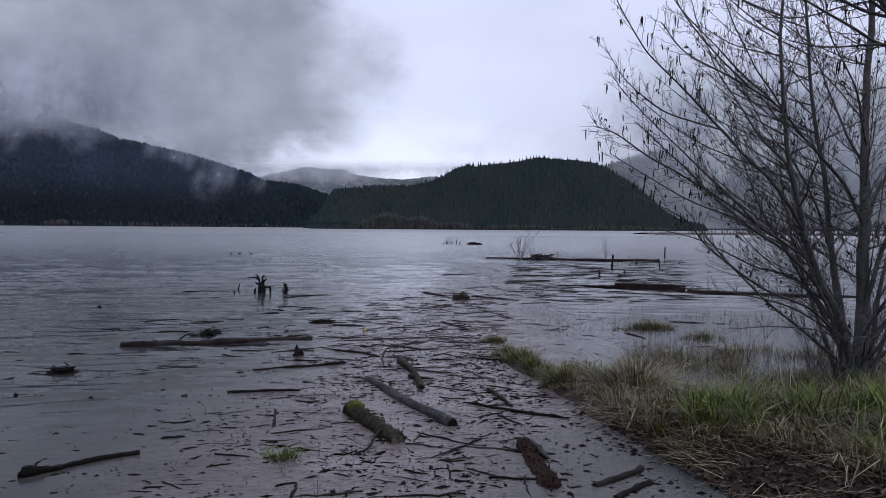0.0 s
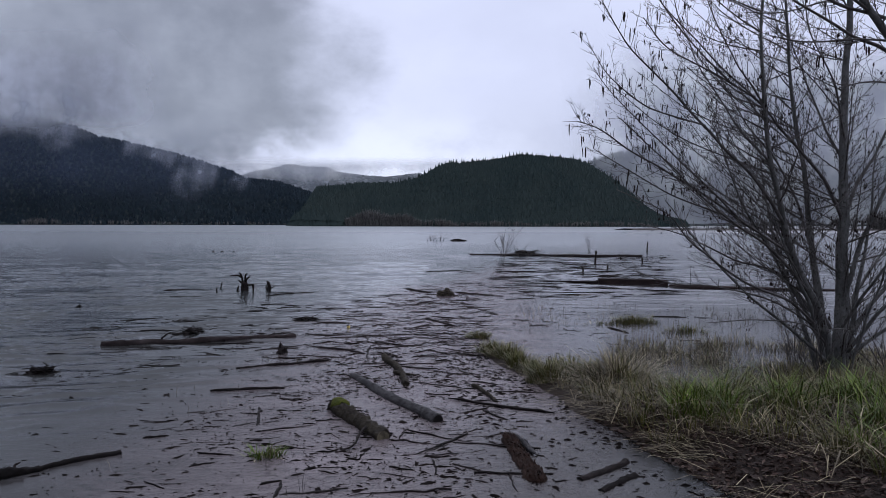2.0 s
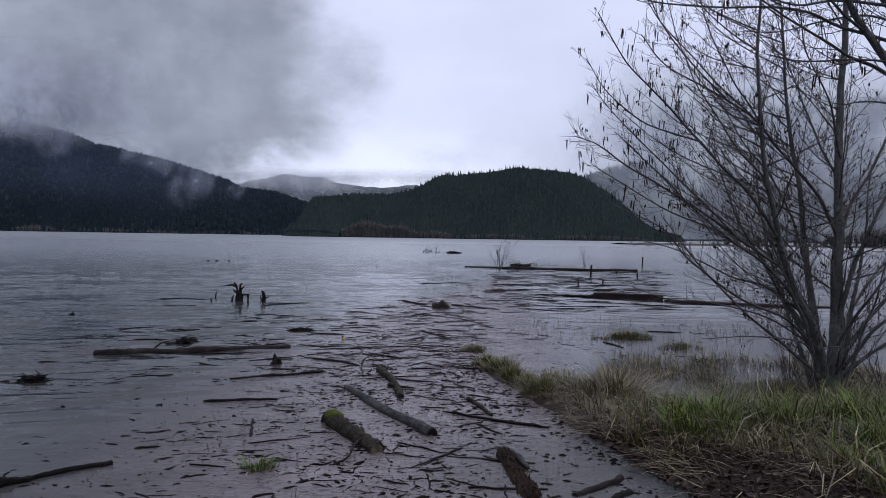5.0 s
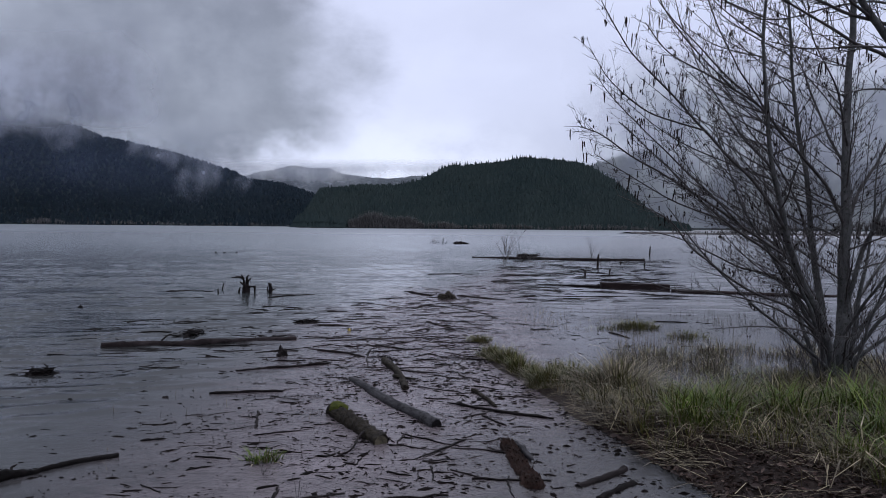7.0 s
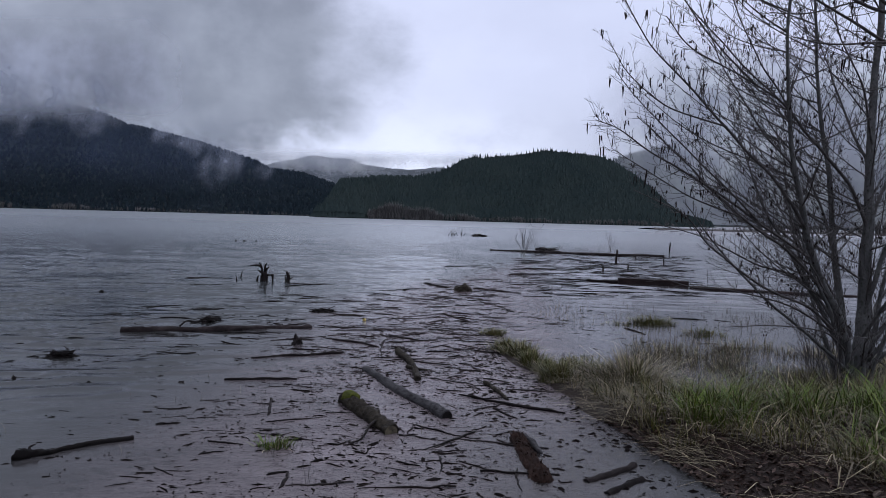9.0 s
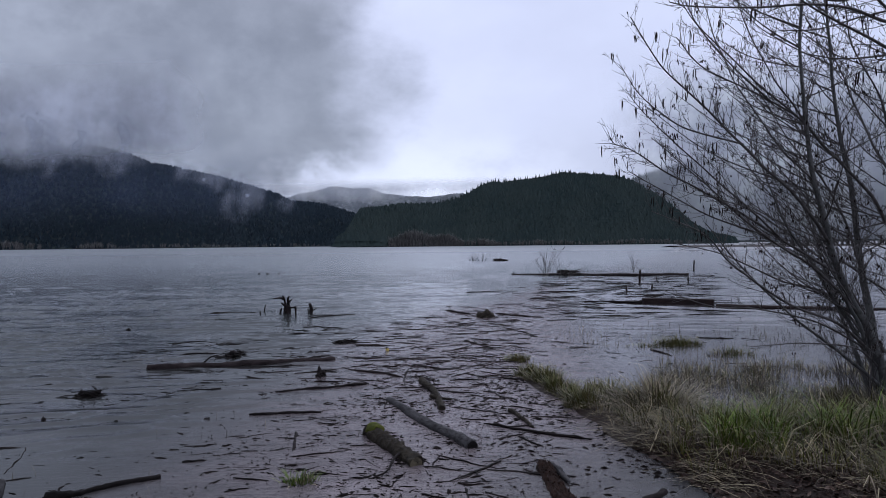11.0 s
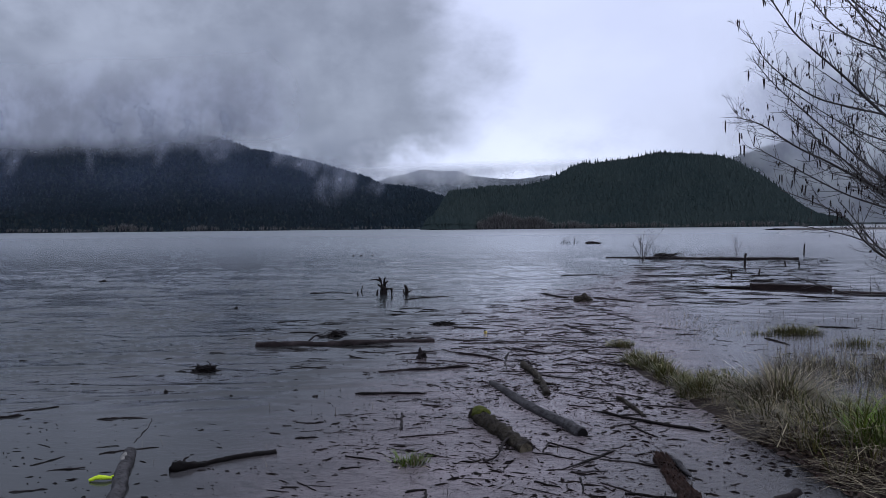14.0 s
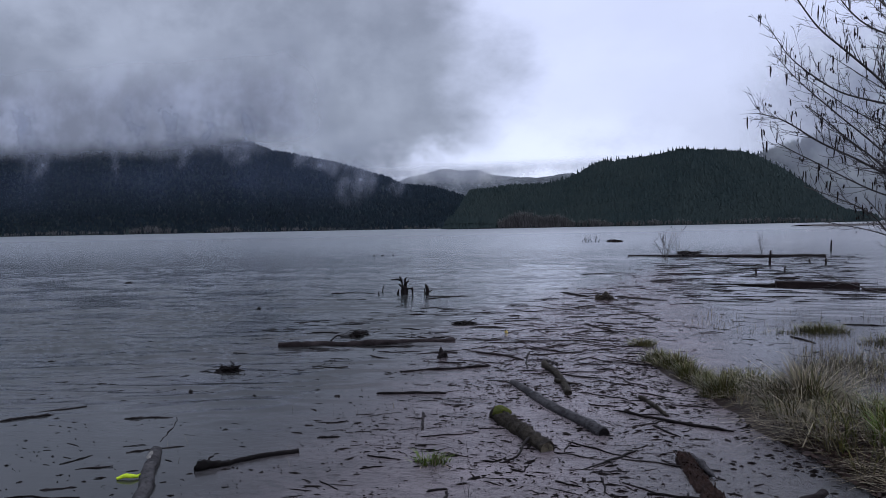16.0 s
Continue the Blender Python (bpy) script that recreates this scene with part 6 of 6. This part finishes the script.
g1, g2, g3, g4 = Soup(), Soup(), Soup(), Soup()
rg = random.Random(77)
for _ in range(3600):
    y = rg.uniform(3.7, 9.0)
    x = rg.uniform(1.15, 5.2)
    if not meadow(x, y) or x > 0.72 * y + 0.7:
        continue
    d = x - shore_x(y)
    z = max(-0.03, ground_z(x, y)) - 0.01
    flooded = 6.05 + 0.9 * noise.noise(Vector((x * 1.2, y * 0.5, 51)))
    foot = math.hypot(x - 3.75, y - 6.1) < 0.62
    if y < flooded:
        if y < litter_front(x, y):
            if rg.random() < 0.12:
                straw(g3, x, y, z, rg, rg.uniform(0.15, 0.4), rg.uniform(0.0015, 0.003))
            continue
        lush = smooth01(1.5 * noise.noise(Vector((x * 1.7, y * 1.7, 23))) + 1.1 - 1.0 * abs(x - 2.65) - 1.7 * abs(y - 4.95))
        if x > 2.5 and y < 5.3:
            lush = max(lush, 0.25 + 0.75 * patch(x, y, 1.8, 24))
        worn = patch(x, y, 2.6, 31)
        edge_on = smooth01((0.75 - d) / 0.5)
        if patch(x, y, 4.2, 71) < 0.2:
            if rg.random() < 0.35:
                straw(g3, x, y, z, rg, rg.uniform(0.2, 0.5), rg.uniform(0.0018, 0.004))
            continue
        tall = 0.34 + 0.14 * noise.noise(Vector((x * 1.7, y * 1.7, 61)))
        if lush > 0.25 and worn > 0.1:
            if rg.random() < 0.75:
                tussock(g1, x, y, 0.09, tall * rg.uniform(0.35, 1.0) * (0.7 + 0.4 * lush), int(7 + 19 * lush), 0.0066, 0.95, 0.5, rg)
            if rg.random() < 0.5:
                tussock(g1, x, y, 0.07, tall * rg.uniform(0.8, 1.35), 5, 0.010, 1.0, 0.55, rg)
        if rg.random() < 0.6:
            tussock(g4, x, y, 0.12, tall * rg.uniform(0.25, 0.6), 12, 0.006, 1.6, 0.8, rg)
        if worn > 0.2 and rg.random() < 0.75 - 0.35 * lush:
            tussock(g2, x, y, 0.10, tall * rg.uniform(0.3, 1.0), 19, 0.0062, 0.95, 0.55, rg, 0.25 * edge_on)
        if rg.random() < 0.5:
            tussock(g3, x, y, 0.12, tall * rg.uniform(0.4, 1.1), int(3 + 6 * edge_on), 0.0065, 1.4, 0.8, rg, 0.3 * edge_on)
        for _ in range(int(rg.random() * (1.6 + 2.6 * edge_on + 1.8 * (1 - lush)))):
            straw(g3, x + rg.uniform(-0.1, 0.1), y + rg.uniform(-0.1, 0.1), z, rg, rg.uniform(0.2, 0.55), rg.uniform(0.0018, 0.0046))
    elif foot:
        tussock(g2, x, y, 0.12, 0.24 * rg.uniform(0.5, 1.1), 26, 0.005, 0.7, 0.4, rg)
        tussock(g4, x, y, 0.14, 0.3, 18, 0.004, 0.7, 0.4, rg)
    else:
        thick = (0.2 + 0.8 * patch(x, y, 1.15, 41)) * smooth01((9.1 - y) / 1.2)
        if math.hypot((x - 3.15) / 0.28, (y - 6.1) / 0.2) < 1 or rg.random() > 0.12 + 0.75 * thick or patch(x, y, 3.4, 72) < 0.22:
            continue
        tall = rg.uniform(0.07, 0.17) + 0.15 * patch(x, y, 1.4, 43) * rg.random()
        tussock(g2, x, y, 0.16, tall, int(2 + 10 * thick), 0.0055, 0.8, 0.5, rg)
        tussock(g3, x, y, 0.18, tall * 1.1, int(2 + 8 * thick), 0.005, 0.9, 0.6, rg)
        tussock(g4, x, y, 0.20, tall * 1.3, 6, 0.0048, 0.5, 0.3, rg)
        for _ in range(3):
            straw(g3, x + rg.uniform(-0.15, 0.15), y + rg.uniform(-0.15, 0.15), -0.02, rg, rg.uniform(0.15, 0.4), rg.uniform(0.0014, 0.003))
thing("green_grass", g1, GREEN, "fresh green grass on the muddy bank", "grass", kind="stuff", smooth=False)
thing("olive_grass", g2, OLIVE, "faded olive meadow grass standing in water", "grass", kind="stuff", smooth=False)
rg = random.Random(209)
for _ in range(2000):
    y = rg.uniform(3.6, 6.4)
    x = shore_x(y) + abs(rg.gauss(0.34, 0.2)) + 0.03 + (0.95 if y < 4.4 and rg.random() < 0.5 else 0)
    if rg.random() > patch(x, y, 1.9, 8):
        continue
    an = rg.gauss(-0.35, 0.4) + 1.2 * noise.noise(Vector((x * 2, y * 2, 9)))
    ln = rg.uniform(0.12, 0.42)
    d = Vector((math.cos(an), math.sin(an), 0)) * rg.choice((-1, 1))
    z = max(0.0, ground_z(x, y)) + rg.uniform(0.008, 0.06)
    p, e = Vector((x, y, z)), Vector((-d.y, d.x, 0)) * rg.uniform(0.0012, 0.0030)
    q = p + d * ln * 0.5 + Vector((0, 0, rg.uniform(0, 0.035)))
    end = p + d * ln + Vector((rg.uniform(-0.05, 0.05), rg.uniform(-0.05, 0.05), -0.015))
    b = len(g3.v)
    g3.v += [p - e, p + e, q - e, q + e, end - e * 0.3, end + e * 0.3]
    g3.f += [(b, b + 1, b + 3, b + 2), (b + 2, b + 3, b + 5, b + 4)]
thing("dry_straw", g3, STRAW, "bleached flattened straw along the bank edge", "grass", kind="stuff", smooth=False)

rg = random.Random(301)
for _ in range(2900):
    y = rg.uniform(6.6, 13.0)
    x = rg.uniform(1.0 + 0.05 * y, 1.5 + 0.42 * y)
    if rg.random() > patch(x, y, 0.9, 11) * (1.0 if meadow(x, y) or y > 9 else 0.15):
        continue
    an = rg.uniform(0, 6.283)
    h = rg.uniform(0.05, 0.26) * (1 if y < 9.5 else 0.7)
    g4.blade((x, y, -0.03), (math.cos(an), math.sin(an)), h, rg.uniform(0.003, 0.006), h * rg.uniform(0.05, 0.6), 0.2)
for _ in range(120):
    y = rg.uniform(4.2, 9.0)
    x = rg.uniform(-3.0, 0.3)
    an = rg.uniform(0, 6.283)
    h = rg.uniform(0.03, 0.11)
    if rg.random() < patch(x, y, 1.5, 14):
        g4.blade((x, y, -0.01), (math.cos(an), math.sin(an)), h, 0.003, h * rg.uniform(0.05, 0.6), 0.1)
thing("reed_stalks", g4, REED, "thin brown reed stalks poking out of shallows", "reeds", kind="stuff", smooth=False)

lf = Soup()
rg = random.Random(401)
for _ in range(6500):
    y = rg.uniform(3.3, 5.4)
    x = shore_x(y) + rg.uniform(0.02, 1.7)
    ln = rg.uniform(0.009, 0.026) if rg.random() < 0.985 else rg.uniform(0.026, 0.042)
    an = rg.uniform(0, 6.283)
    d, e = Vector((math.cos(an), math.sin(an), rg.uniform(-0.5, 0.5))), Vector((-math.sin(an), math.cos(an), rg.uniform(-0.8, 0.8)))
    p = Vector((x, y, max(0.0, ground_z(x, y)) + rg.uniform(0.004, 0.02)))
    b = len(lf.v)
    lf.v += [p - d * ln, p - d * ln * 0.2 + e * ln * 0.42, p + d * ln * 0.5 + e * ln * 0.3, p + d * ln, p + d * ln * 0.4 - e * ln * 0.34, p - d * ln * 0.3 - e * ln * 0.38, p + Vector((0, 0, -0.006))]
    lf.f += [(b + i, b + (i + 1) % 6, b + 6) for i in range(6)]
thing("leaf_litter", lf, LEAF, "dead brown leaves littering the muddy bank", "leaves", kind="stuff", smooth=False)


def shrub(label, x, y, h, wide, stems, seed):
    """A drowned leafless shrub: a few forking wands."""
    a = Alder(seed)
    rg = a.rg
    s = Soup()
    for _ in range(stems):
        an = rg.uniform(0, 6.283)
        top = Vector((math.cos(an) * wide * rg.random(), math.sin(an) * wide * 0.5, h * rg.uniform(0.5, 1.0)))
        path = spline([Vector((rg.uniform(-0.1, 0.1) * wide, 0, -0.1)), top * 0.5 + Vector((0, 0, h * 0.06)), top], 4)
        s.tube(path, [h * 0.011 * (1 - 0.7 * i / (len(path) - 1)) for i in range(len(path))], 5)
        for k in range(3, len(path) - 1):
            d = (path[k + 1] - path[k]).normalized() + Vector((rg.gauss(0, 0.7), rg.gauss(0, 0.5), 0.2))
            a.twig(path[k], d.normalized(), h * rg.uniform(0.12, 0.34), h * 0.0045, 2, 0)
    ob = thing("bare_shrub", s, TWIG, label, "shrub", "drowned shrubs")
    tagged(part("crown", a.twigs, TWIG, ob, smooth=False), kind="stuff")
    ob.location = (x, y, 0)
    return ob


shrub("leafless shrub rising from the far drift pile", 3.45, 30.5, 1.4, 1.2, 8, 501)
shrub("leafless shrub rising from the far drift pile", 4.2, 31.0, 0.8, 1.0, 6, 502)
shrub("leafless shrub rising from the far drift pile", 5.6, 32.8, 0.5, 0.8, 6, 503)
for x, y, seed in ((4.6, 30.6, 531), (5.2, 30.2, 532), (5.9, 30.9, 533), (6.5, 30.4, 534)):
    shrub("low reddish brush standing in the far shallows", x, y, 0.38, 0.7, 12, seed)
shrub("thin leafless shrub standing in shallow water", 8.6, 35.5, 1.1, 0.4, 4, 504)
shrub("cluster of short drowned twigs in open water", 0.4, 61.7, 0.7, 0.8, 9, 505)
shrub("cluster of short drowned twigs in open water", 1.3, 61.0, 0.6, 0.5, 7, 506)
shrub("tiny dark forked twig cluster in silt", -0.71, 3.97, 0.13, 0.06, 4, 507)
shrub("tiny dark forked twig cluster in silt", -1.36, 5.45, 0.12, 0.07, 4, 508)
shrub("tiny dark forked twig cluster in silt", -1.0, 4.35, 0.08, 0.05, 4, 509)
for x, y, h, wide, seed in ((3.55, 6.25, 0.62, 0.45, 520), (4.25, 6.2, 0.7, 0.5, 521), (3.75, 6.95, 0.55, 0.4, 522), (4.55, 6.7, 0.6, 0.5, 523)):
    shrub("low leafless sprouts around the alder's foot", x, y, h, wide, 9, seed)
